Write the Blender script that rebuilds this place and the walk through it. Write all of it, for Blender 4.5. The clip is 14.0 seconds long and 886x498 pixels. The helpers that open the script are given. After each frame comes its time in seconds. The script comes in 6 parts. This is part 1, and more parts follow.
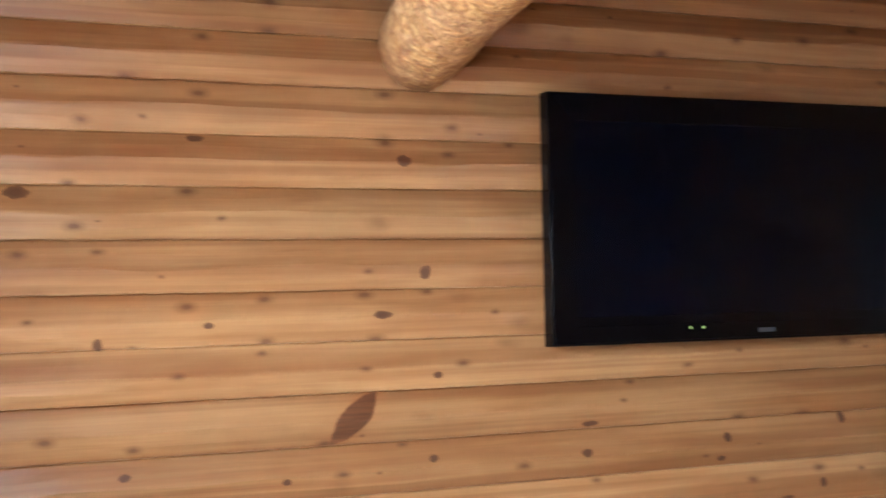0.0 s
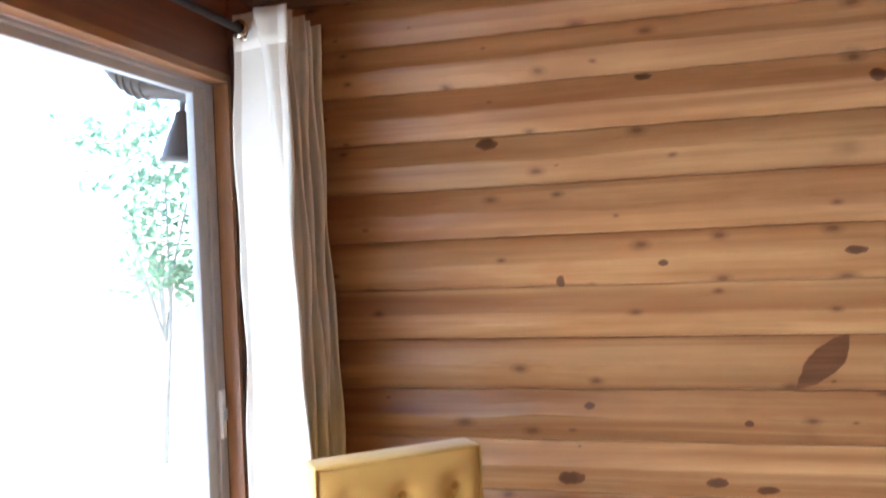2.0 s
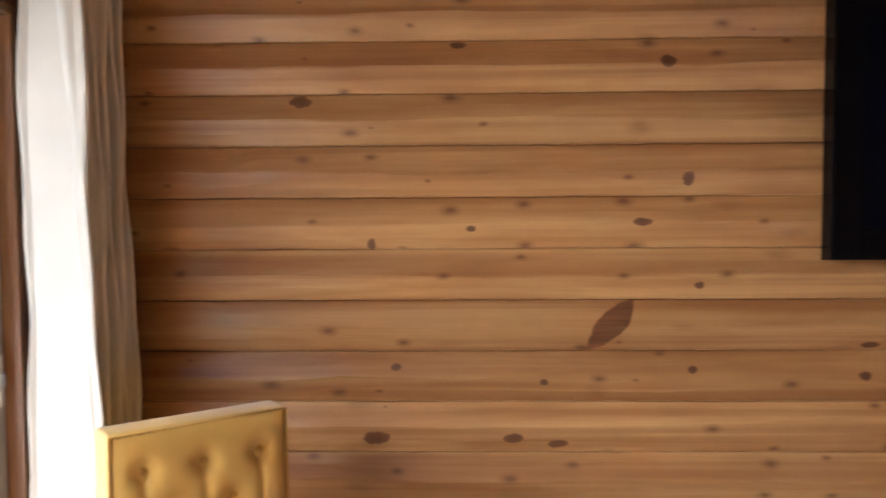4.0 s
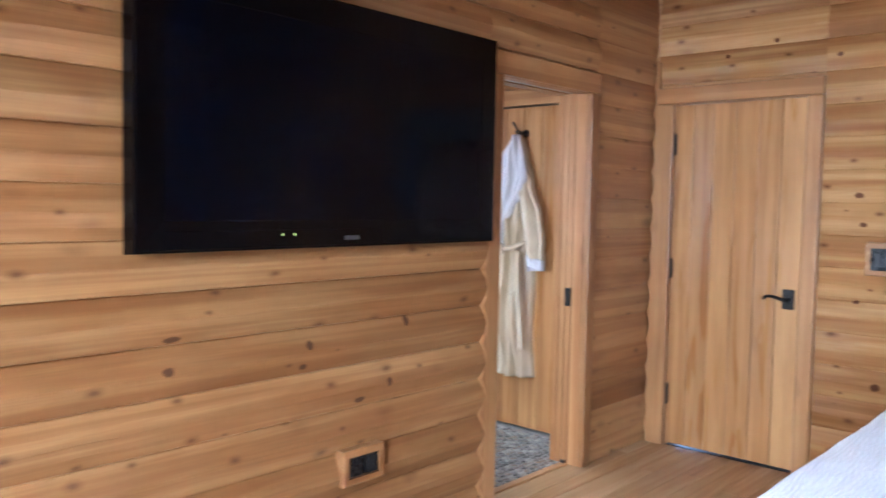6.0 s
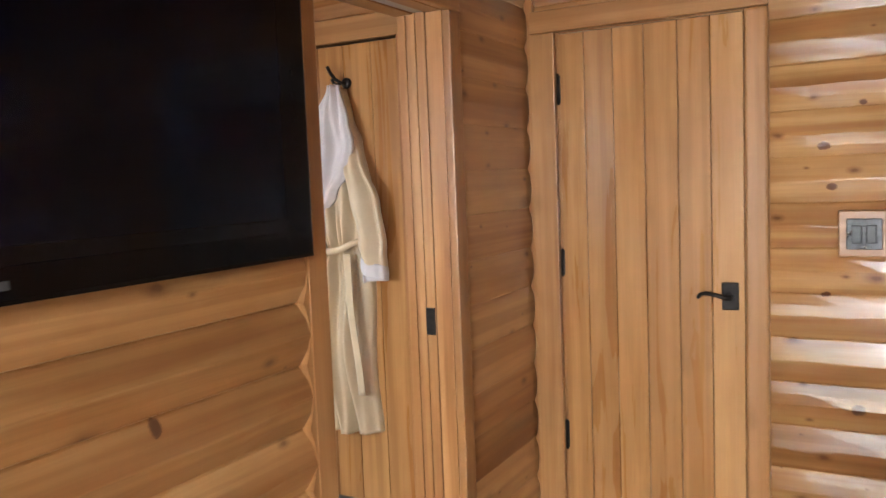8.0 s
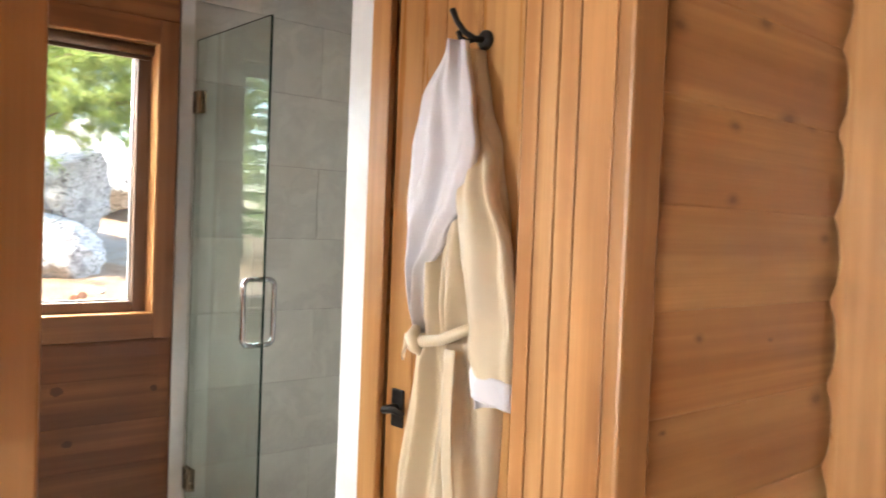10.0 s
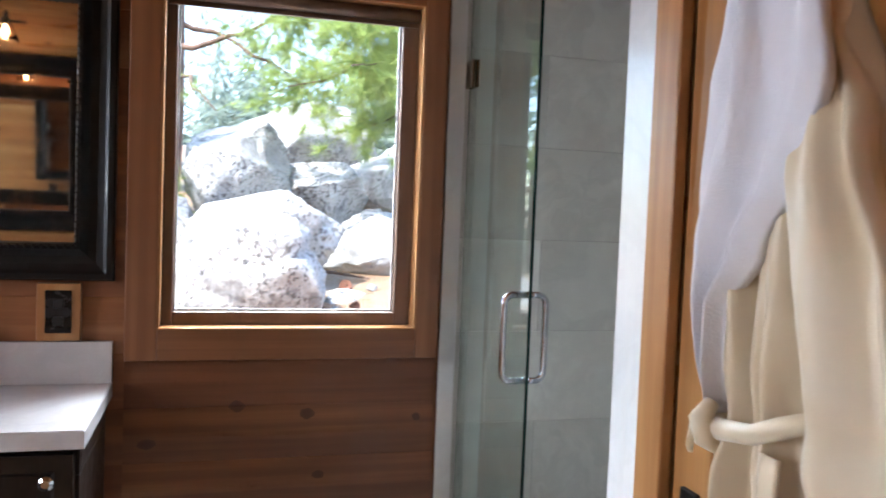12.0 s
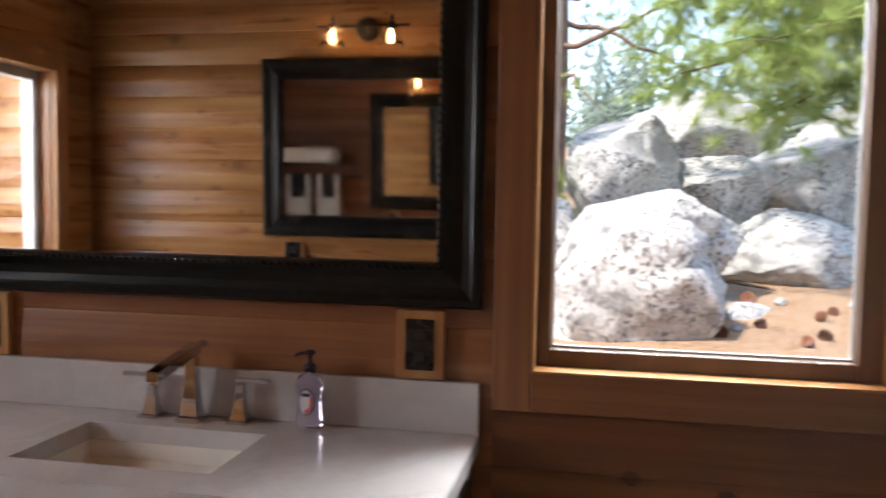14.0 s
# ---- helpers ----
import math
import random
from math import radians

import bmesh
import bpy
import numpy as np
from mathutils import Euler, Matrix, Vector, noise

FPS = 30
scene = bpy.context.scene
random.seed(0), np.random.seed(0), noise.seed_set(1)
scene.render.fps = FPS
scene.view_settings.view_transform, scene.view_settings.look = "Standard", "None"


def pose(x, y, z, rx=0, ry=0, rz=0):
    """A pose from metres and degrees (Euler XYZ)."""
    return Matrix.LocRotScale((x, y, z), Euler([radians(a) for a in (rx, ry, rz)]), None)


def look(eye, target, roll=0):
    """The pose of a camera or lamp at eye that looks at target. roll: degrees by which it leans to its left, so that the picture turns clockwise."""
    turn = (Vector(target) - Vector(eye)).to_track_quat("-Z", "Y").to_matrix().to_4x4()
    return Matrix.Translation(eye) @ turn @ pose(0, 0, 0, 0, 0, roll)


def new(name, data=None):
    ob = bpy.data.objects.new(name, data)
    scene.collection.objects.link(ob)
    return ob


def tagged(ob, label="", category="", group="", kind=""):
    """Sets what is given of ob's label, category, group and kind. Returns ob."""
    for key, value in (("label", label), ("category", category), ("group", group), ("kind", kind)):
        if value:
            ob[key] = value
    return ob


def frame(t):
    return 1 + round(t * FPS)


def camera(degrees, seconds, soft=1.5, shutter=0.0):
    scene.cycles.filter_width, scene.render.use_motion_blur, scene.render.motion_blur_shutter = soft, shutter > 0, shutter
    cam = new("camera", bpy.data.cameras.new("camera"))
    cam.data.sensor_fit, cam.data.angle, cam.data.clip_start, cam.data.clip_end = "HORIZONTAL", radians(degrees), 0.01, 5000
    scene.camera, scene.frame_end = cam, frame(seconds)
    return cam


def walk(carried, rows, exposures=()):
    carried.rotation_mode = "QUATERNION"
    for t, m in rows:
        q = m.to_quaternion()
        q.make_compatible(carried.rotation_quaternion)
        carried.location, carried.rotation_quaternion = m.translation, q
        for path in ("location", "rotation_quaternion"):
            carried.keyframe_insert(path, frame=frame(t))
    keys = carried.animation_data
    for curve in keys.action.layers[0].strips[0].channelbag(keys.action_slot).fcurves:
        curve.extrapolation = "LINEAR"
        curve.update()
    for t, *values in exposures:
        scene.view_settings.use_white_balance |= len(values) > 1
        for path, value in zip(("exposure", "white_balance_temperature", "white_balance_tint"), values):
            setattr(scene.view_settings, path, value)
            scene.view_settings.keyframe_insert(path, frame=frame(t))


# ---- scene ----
PATH = [
    (0, (1.834, -2.714, 1.509), (2.345, -0.782, 1.588), -1.0),
    (0.5, (1.814, -2.719, 1.504), (1.983, -0.729, 1.616), -1.5),
    (1, (1.8, -2.715, 1.533), (1.618, -0.726, 1.633), -2.6),
    (1.5, (1.777, -2.718, 1.523), (1.353, -0.765, 1.595), -3.0),
    (2, (1.766, -2.708, 1.462), (1.247, -0.777, 1.455), -2.4),
    (2.2, (1.77, -2.706, 1.442), (1.236, -0.78, 1.387), -2.0),
    (4.3, (1.737, -2.698, 1.453), (1.87, -0.706, 1.344), -0.0),
    (4.5, (1.711, -2.691, 1.437), (1.993, -0.715, 1.316), 0.2),
    (5, (1.666, -2.629, 1.423), (2.439, -0.789, 1.304), -0.3),
    (5.5, (1.646, -2.518, 1.454), (2.839, -0.917, 1.338), -0.1),
    (6, (1.748, -2.385, 1.453), (3.23, -1.047, 1.334), 1.1),
    (6.2, (1.83, -2.267, 1.47), (3.393, -1.026, 1.338), 1.2),
    (6.5, (1.985, -2.138, 1.456), (3.599, -0.966, 1.311), 1.5),
    (7, (2.23, -1.799, 1.457), (3.92, -0.742, 1.291), -1.0),
    (7.5, (2.585, -1.463, 1.451), (4.357, -0.555, 1.259), -2.3),
    (7.7, (2.73, -1.437, 1.456), (4.493, -0.512, 1.269), -2.3),
    (9.8, (4.476, -0.768, 1.444), (5.87, 0.665, 1.382), 1.3),
    (10, (4.572, -0.743, 1.438), (5.874, 0.773, 1.379), 2.2),
    (10.2, (4.65, -0.708, 1.436), (5.867, 0.878, 1.374), 2.5),
    (10.5, (4.747, -0.644, 1.418), (5.871, 1.009, 1.339), 2.3),
    (11, (4.87, -0.491, 1.427), (5.862, 1.243, 1.338), 2.1),
    (11.2, (4.903, -0.433, 1.444), (5.827, 1.339, 1.354), 2.0),
    (11.5, (4.972, -0.339, 1.44), (5.775, 1.491, 1.357), 1.8),
    (12, (5.141, -0.186, 1.438), (5.682, 1.737, 1.345), 2.2),
    (12.5, (5.212, -0.045, 1.43), (5.555, 1.922, 1.305), 1.3),
    (13, (5.2, 0.108, 1.45), (5.379, 2.096, 1.333), -0.1),
    (13.5, (5.162, 0.274, 1.448), (5.117, 2.271, 1.349), 0.0),
    (14, (5.123, 0.466, 1.457), (4.751, 2.427, 1.335), 1.0),
]
PATIO_W = 8.5
PORCH_W = 14
BATH_W = 52
SIDE_W = 11
KNOTS_TV = [
    (1.21, 1.80, 0.035, 0.02), (2.41, 1.92, 0.026, 0.021), (1.73, 1.98, 0.026, 0.011), (2.48, 1.54, 0.02, 0.022), (1.77, 1.38, 0.017, 0.01),
    (2.33, 1.40, 0.035, 0.013), (1.44, 1.33, 0.014, 0.02), (2.52, 1.19, 0.016, 0.012),
    (1.52, 0.92, 0.018, 0.013), (2.01, 0.87, 0.014, 0.011), (2.50, 0.91, 0.015, 0.012), (3.06, 0.89, 0.022, 0.015), (3.08, 0.99, 0.03, 0.01),
    (1.45, 0.68, 0.045, 0.024), (1.91, 0.68, 0.034, 0.017), (2.06, 0.66, 0.034, 0.015), (3.63, 0.91, 0.016, 0.018), (4.15, 0.95, 0.017, 0.02),
    (4.04, 0.71, 0.013, 0.019), (3.89, 0.66, 0.03, 0.012), (3.61, 0.83, 0.018, 0.012),
]
# the long dark scar on the television wall: middle, half length, half width, slant
SCAR = (2.232, 1.06, 0.118, 0.044, 47.0)
KNOTS_DOOR = [
    (-1.29, 0.54, 0.024, 0.02), (-1.20, 1.37, 0.02, 0.013), (-1.17, 1.52, 0.022, 0.015), (-1.30, 1.67, 0.014, 0.01), (-1.18, 0.97, 0.018, 0.01),
    (-1.31, 0.10, 0.02, 0.014), (-0.45, 2.30, 0.014, 0.012), (-0.72, 2.36, 0.014, 0.012), (-1.05, 2.25, 0.016, 0.013), (-0.92, 2.16, 0.022, 0.012),
]
KNOTS_BATH = [
    (5.44, 0.77, 0.022, 0.018), (5.22, 0.80, 0.026, 0.018), (4.95, 0.69, 0.026, 0.017), (5.48, 0.57, 0.02, 0.014), (5.80, 0.75, 0.014, 0.012), (4.12, 1.07, 0.014, 0.01),
]
cam = camera(57.3, 14.0, soft=1.6, shutter=0.4)
EXPOSURES = [
    (0.0, 2.95, 5300, 10), (0.5, 2.75, 4600, 10), (1.0, 2.8, 5100, 10), (1.5, 2.7, 5200, 10), (2.2, 2.55, 5300, 10), (4.3, 2.2, 6100, 14), (4.5, 2.35, 6000, 14), (5.0, 2.8, 4400, 9), (5.5, 3.25, 5200, 9), (6.0, 3.0, 5100, 10),
    (6.5, 2.95, 6000, 12), (7.7, 2.7, 6500, 12), (9.8, 3.3, 6800, 11), (10.5, 3.2, 6200, 12), (11.0, 3.08, 5900, 12), (11.5, 3.0, 5800, 12), (12.0, 2.8, 5700, 12), (12.5, 2.45, 5700, 12), (13.0, 2.2, 6100, 13), (14.0, 2.15, 6400, 15),
]
walk(cam, [(t, look(*p)) for t, *p in PATH], EXPOSURES)

# ---- world, sun, daylight in the openings ----
SUN_EL, SUN_AZ = 55.0, 200.0
world = bpy.data.worlds.new("sky")
scene.world = world
world.use_nodes = True
sky = world.node_tree.nodes.new("ShaderNodeTexSky")
sky.sky_type = "NISHITA"
sky.sun_disc = False
sky.sun_elevation, sky.sun_rotation = radians(SUN_EL), radians(270)
world.node_tree.links.new(sky.outputs[0], world.node_tree.nodes["Background"].inputs[0])
world.node_tree.nodes["Background"].inputs[1].default_value = 0.15


def lamp(name, kind, m, energy, color, **kw):
    data = bpy.data.lights.new(name, kind)
    data.energy, data.color = energy, color
    if "size" in kw:
        data.shape, data.size, data.size_y = "RECTANGLE", kw["size"], kw["size_y"]
    if "spread" in kw:
        data.spread = radians(kw["spread"])
    if "radius" in kw:
        data.shadow_soft_size = kw["radius"]
    if "angle" in kw:
        data.angle = radians(kw["angle"])
    ob = new(name, data)
    ob.matrix_world = m
    return ob


# the sun stands to the west, over the patio side
lamp("sun", "SUN", look((-15, -12, 28), (0, 0, 0)), 2.8, (1.0, 0.94, 0.84), angle=4.0)
# daylight through the patio door, the bathroom window and the small side window
lamp("patio_daylight", "AREA", look((-0.75, -1.55, 0.42), (3.5, -0.9, 2.0)), PATIO_W, (0.92, 0.97, 1.0), size=2.2, size_y=1.0)
lamp("porch_sky_daylight", "AREA", look((0.15, -2.3, 1.85), (3.2, -2.1, 0.0)), PORCH_W, (0.88, 0.95, 1.0), size=1.8, size_y=0.3, spread=100)
lamp("bath_window_daylight", "AREA", look((5.38, 3.35, 2.74), (5.25, 1.5, 1.05)), BATH_W, (0.95, 1.0, 0.98), size=1.8, size_y=1.0)
lamp("side_window_daylight", "AREA", look((1.45, 1.05, 1.75), (4.3, 0.8, 0.8)), SIDE_W, (0.97, 0.99, 1.0), size=0.9, size_y=1.1)

# ---- materials ----


class Nodes:
    """A small builder for node materials."""

    def __init__(self, name):
        self.m = bpy.data.materials.new(name)
        self.m.use_nodes = True
        self.t = self.m.node_tree
        self.b = self.t.nodes["Principled BSDF"]

    def add(self, kind, **kw):
        n = self.t.nodes.new(kind)
        for k, v in kw.items():
            if k == "op":
                n.operation = v
            elif k == "blend":
                n.blend_type = v
        return n

    def link(self, a, b):
        self.t.links.new(a, b)

    def put(self, node, index, value):
        if isinstance(value, (int, float, tuple)):
            node.inputs[index].default_value = value
        else:
            self.link(value, node.inputs[index])

    def math(self, op, a, b=0.0, clamp=False):
        n = self.add("ShaderNodeMath", op=op)
        n.use_clamp = clamp
        self.put(n, 0, a), self.put(n, 1, b)
        return n.outputs[0]

    def vec(self, op, a, b=(0, 0, 0)):
        n = self.add("ShaderNodeVectorMath", op=op)
        self.put(n, 0, a), self.put(n, 1, b)
        return n.outputs["Value"] if op == "LENGTH" else n.outputs[0]

    def coords(self, spread=True):
        tc = self.add("ShaderNodeTexCoord").outputs["Object"]
        if not spread:
            return tc
        r = self.add("ShaderNodeObjectInfo").outputs["Random"]
        c = self.add("ShaderNodeCombineXYZ")
        for i, k in enumerate((37.0, 91.0, 53.0)):
            self.link(self.math("MULTIPLY", r, k), c.inputs[i])
        return self.vec("ADD", tc, c.outputs[0])

    def noise(self, v, scale, detail=4.0, rough=0.55, distort=0.0):
        n = self.add("ShaderNodeTexNoise")
        self.put(n, 0, v)
        n.inputs["Scale"].default_value, n.inputs["Detail"].default_value = scale, detail
        n.inputs["Roughness"].default_value, n.inputs["Distortion"].default_value = rough, distort
        return n.outputs[0]

    def voronoi(self, v, scale, out="Distance", feature="F1"):
        n = self.add("ShaderNodeTexVoronoi")
        n.feature = feature
        self.put(n, 0, v)
        n.inputs["Scale"].default_value = scale
        return n.outputs[out]

    def ramp(self, fac, *stops):
        n = self.add("ShaderNodeValToRGB")
        e = n.color_ramp.elements
        while len(e) < len(stops):
            e.new(0.5)
        for el, (p, c) in zip(e, stops):
            el.position = p
            el.color = (*c, 1) if isinstance(c, tuple) else (c, c, c, 1)
        self.put(n, 0, fac)
        return n.outputs[0]

    def mix(self, fac, a, b, blend="MIX"):
        n = self.add("ShaderNodeMix", blend=blend)
        n.data_type = "RGBA"
        self.put(n, 0, fac)
        for i, x in ((6, a), (7, b)):
            if isinstance(x, tuple):
                n.inputs[i].default_value = (*x, 1) if len(x) == 3 else x
            else:
                self.link(x, n.inputs[i])
        return n.outputs[2]

    def bump(self, height, strength=0.2, distance=0.01):
        n = self.add("ShaderNodeBump")
        n.inputs["Strength"].default_value, n.inputs["Distance"].default_value = strength, distance
        self.put(n, "Height", height)
        self.link(n.outputs[0], self.b.inputs["Normal"])

    def done(self, color=None, rough=0.5, metal=0.0, **kw):
        if color is not None:
            if isinstance(color, tuple):
                self.b.inputs["Base Color"].default_value = (*color, 1)
            else:
                self.link(color, self.b.inputs["Base Color"])
        if isinstance(rough, float):
            self.b.inputs["Roughness"].default_value = rough
        else:
            self.link(rough, self.b.inputs["Roughness"])
        self.b.inputs["Metallic"].default_value = metal
        for k, v in kw.items():
            self.b.inputs[{"trans": "Transmission Weight", "ior": "IOR", "coat": "Coat Weight", "emit": "Emission Strength", "spec": "Specular IOR Level", "sheen": "Sheen Weight"}[k]].default_value = v
        return self.m


def wood(name, dark, mid, light, axis=0, rough=0.38, knots=None, plane=(0, 2), auto=0.55, coat=0.0, tint=0.3, small=0.0, scar=None):
    """Oiled softwood: long grain, broad tone patches, knots; each piece has its own tone."""
    w = Nodes(name)
    v = w.coords()
    s = [9.0, 9.0, 9.0]
    s[axis] = 0.7
    g = w.vec("MULTIPLY", v, tuple(s))
    warp = w.noise(g, 0.6, 2.0)
    grain = w.noise(g, 1.5, 5.0, 0.52, 0.9)
    broad = w.noise(w.vec("MULTIPLY", v, tuple(0.5 * k for k in s)), 0.55, 2.0)
    fac = w.math("ADD", w.math("MULTIPLY", grain, 0.55), w.math("MULTIPLY", broad, 0.6))
    col = w.ramp(fac, (0.36, dark), (0.55, mid), (0.76, light))
    fine = w.noise(w.vec("MULTIPLY", v, tuple(6 * k if k > 1 else k for k in s)), 4.0, 3.0)
    col = w.mix(0.16, col, w.ramp(fine, (0.35, 0.45), (0.6, 1.0)), "MULTIPLY")
    bs = [17.0, 17.0, 17.0]
    bs[axis] = 0.22
    band = w.noise(w.vec("MULTIPLY", v, tuple(bs)), 1.0, 2.0, 0.5, 0.25)
    col = w.mix(w.ramp(band, (0.40, 0.5), (0.5, 0.0)), col, dark)
    col = w.mix(w.ramp(band, (0.53, 0.0), (0.66, 0.24)), col, light)
    blot = w.noise(w.vec("MULTIPLY", v, tuple(0.35 * k if k > 1 else 1.3 for k in s)), 1.3, 3.0)
    col = w.mix(w.ramp(blot, (0.52, 0.0), (0.66, 0.3)), col, dark)
    # scattered knots
    ks = [5.0, 5.0, 5.0]
    ks[axis] = 2.4
    kd = w.voronoi(w.vec("ADD", w.vec("MULTIPLY", v, tuple(ks)), w.vec("MULTIPLY", w.noise(v, 9.0, 2.0), (0.16, 0.16, 0.16))), 1.0)
    knot = w.ramp(kd, (0.055, auto), (0.1, auto * 0.55), (0.17, 0.0))
    col = w.mix(knot, col, (0.085, 0.028, 0.010))
    if small:
        sep = w.add("ShaderNodeSeparateXYZ")
        w.link(v, sep.inputs[0])
        flat = w.add("ShaderNodeCombineXYZ")
        w.link(w.math("MULTIPLY", sep.outputs[plane[0]], 3.4), flat.inputs[0])
        w.link(w.math("MULTIPLY", sep.outputs[plane[1]], 6.5), flat.inputs[1])
        cell = w.add("ShaderNodeTexVoronoi")
        cell.voronoi_dimensions = "2D"
        w.link(w.vec("ADD", flat.outputs[0], w.vec("MULTIPLY", w.noise(v, 30.0, 2.0), (0.05, 0.05, 0.0))), cell.inputs[0])
        cell.inputs["Scale"].default_value = 1.0
        size = w.add("ShaderNodeSeparateColor")
        w.link(cell.outputs["Color"], size.inputs[0])
        ratio = w.math("DIVIDE", cell.outputs["Distance"], w.math("ADD", 0.015, w.math("MULTIPLY", size.outputs[0], 0.062)))
        col = w.mix(w.math("MULTIPLY", w.math("MULTIPLY", w.ramp(w.math("MULTIPLY", ratio, 0.4), (0.2, 1.0), (0.4, 0.55), (0.9, 0.0)), small), w.math("LESS_THAN", size.outputs[1], 0.7)), col, (0.10, 0.033, 0.012))
    if knots:
        wob = w.math("MULTIPLY", w.math("SUBTRACT", w.noise(v, 40.0, 2.0), 0.5), 0.9)
        tc = w.add("ShaderNodeTexCoord").outputs["Object"]
        best = None
        for a, z, ra, rz in knots:
            at, sc = [0.0, 0.0, 0.0], [0.0, 0.0, 0.0]
            at[plane[0]], at[plane[1]], sc[plane[0]], sc[plane[1]] = a, z, 1 / ra, 1 / rz
            d = w.vec("LENGTH", w.vec("MULTIPLY", w.vec("SUBTRACT", tc, tuple(at)), tuple(sc)))
            best = d if best is None else w.math("MINIMUM", best, d)
        best = w.math("ADD", best, wob)
        col = w.mix(w.ramp(best, (0.55, 0.92), (1.0, 0.7), (1.25, 0.25), (2.6, 0.0)), col, (0.085, 0.026, 0.011))
    if scar:
        tc = w.add("ShaderNodeTexCoord").outputs["Object"]
        sx, sz, ll, ww, slant = scar
        ca, sa = math.cos(radians(slant)), math.sin(radians(slant))
        rel = w.vec("SUBTRACT", tc, (sx, 0, sz))
        along, across = w.add("ShaderNodeVectorMath", op="DOT_PRODUCT"), w.add("ShaderNodeVectorMath", op="DOT_PRODUCT")
        w.put(along, 0, rel), w.put(along, 1, (ca / ll, 0.0, sa / ll))
        w.put(across, 0, rel), w.put(across, 1, (-sa / ww, 0.0, ca / ww))
        a2 = w.math("MULTIPLY", along.outputs["Value"], along.outputs["Value"])
        leaf = w.math("ADD", a2, w.math("ABSOLUTE", across.outputs["Value"]))
        leaf = w.math("ADD", leaf, w.math("MULTIPLY", w.math("SUBTRACT", w.noise(v, 25.0, 2.0), 0.5), 0.5))
        streak = w.ramp(w.noise(g, 6.0, 3.0), (0.3, (0.075, 0.022, 0.008)), (0.7, (0.20, 0.075, 0.03)))
        col = w.mix(w.ramp(leaf, (0.9, 0.92), (1.1, 0.0)), col, streak)
    r = w.add("ShaderNodeObjectInfo").outputs["Random"]
    hue = w.ramp(r, (0.0, (1 - tint, 1 - 1.25 * tint, 1 - 1.5 * tint)), (0.5, (1, 1, 1)), (1.0, (1 - 0.3 * tint, 1 - 0.5 * tint, 1 - 0.7 * tint)))
    col = w.mix(1.0, col, hue, "MULTIPLY")
    w.bump(w.math("ADD", grain, w.math("MULTIPLY", warp, 0.5)), 0.13, 0.003)
    rr = w.ramp(grain, (0.3, rough - 0.05), (0.8, rough + 0.07))
    return w.done(col, rr, coat=coat)


PINE = ((0.25, 0.098, 0.030), (0.395, 0.19, 0.067), (0.54, 0.317, 0.132))
M_LOG_TV = wood("oiled_pine_log_siding", *PINE, axis=0, plane=(0, 2), auto=0.35, rough=0.36, knots=KNOTS_TV, small=0.75, scar=SCAR)
M_LOG_DOOR = wood("oiled_pine_log_siding_entry", *PINE, axis=1, plane=(1, 2), auto=0.3, rough=0.125, knots=KNOTS_DOOR, small=0.8)
M_LOG_X = wood("pine_log_siding_along_x", *PINE, axis=0, rough=0.3, small=0.6)
M_LOG_Y = wood("pine_log_siding_along_y", *PINE, axis=1, rough=0.3, plane=(1, 2), small=0.6)
# The other walls' pine, darkened: the backlit wall's shade is put into the colour.
M_LOG_X_SHADED = wood("shaded_bath_log_siding", (0.14, 0.044, 0.015), (0.24, 0.09, 0.031), (0.33, 0.145, 0.055), axis=0, rough=0.4, knots=KNOTS_BATH, plane=(0, 2), auto=0.3)
M_TRIM_Z = wood("pine_trim_upright", (0.28, 0.115, 0.038), (0.42, 0.205, 0.075), (0.53, 0.30, 0.13), axis=2, rough=0.33, auto=0.25)
M_TRIM_X = wood("pine_trim_along_x", (0.28, 0.115, 0.038), (0.42, 0.205, 0.075), (0.53, 0.30, 0.13), axis=0, rough=0.33, auto=0.25)
M_TRIM_Y = wood("pine_trim_along_y", (0.28, 0.115, 0.038), (0.42, 0.205, 0.075), (0.53, 0.30, 0.13), axis=1, rough=0.33, auto=0.25)
M_DOOR = wood("varnished_pine_door", (0.30, 0.125, 0.038), (0.43, 0.205, 0.068), (0.54, 0.29, 0.11), axis=2, rough=0.3, auto=0.18, tint=0.14)
M_FLOOR = wood("hickory_floor_planks", (0.33, 0.185, 0.085), (0.46, 0.275, 0.135), (0.56, 0.37, 0.2), axis=0, rough=0.22, auto=0.3, tint=0.42)
M_CEIL = wood("pine_ceiling_boards", *PINE, axis=0, rough=0.45)
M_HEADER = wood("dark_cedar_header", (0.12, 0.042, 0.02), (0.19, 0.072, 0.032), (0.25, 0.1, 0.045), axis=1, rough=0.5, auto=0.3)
M_GREY = wood("weathered_grey_barn_wood", (0.12, 0.11, 0.105), (0.26, 0.235, 0.21), (0.40, 0.37, 0.33), axis=2, rough=0.6, auto=0.15, tint=0.3)


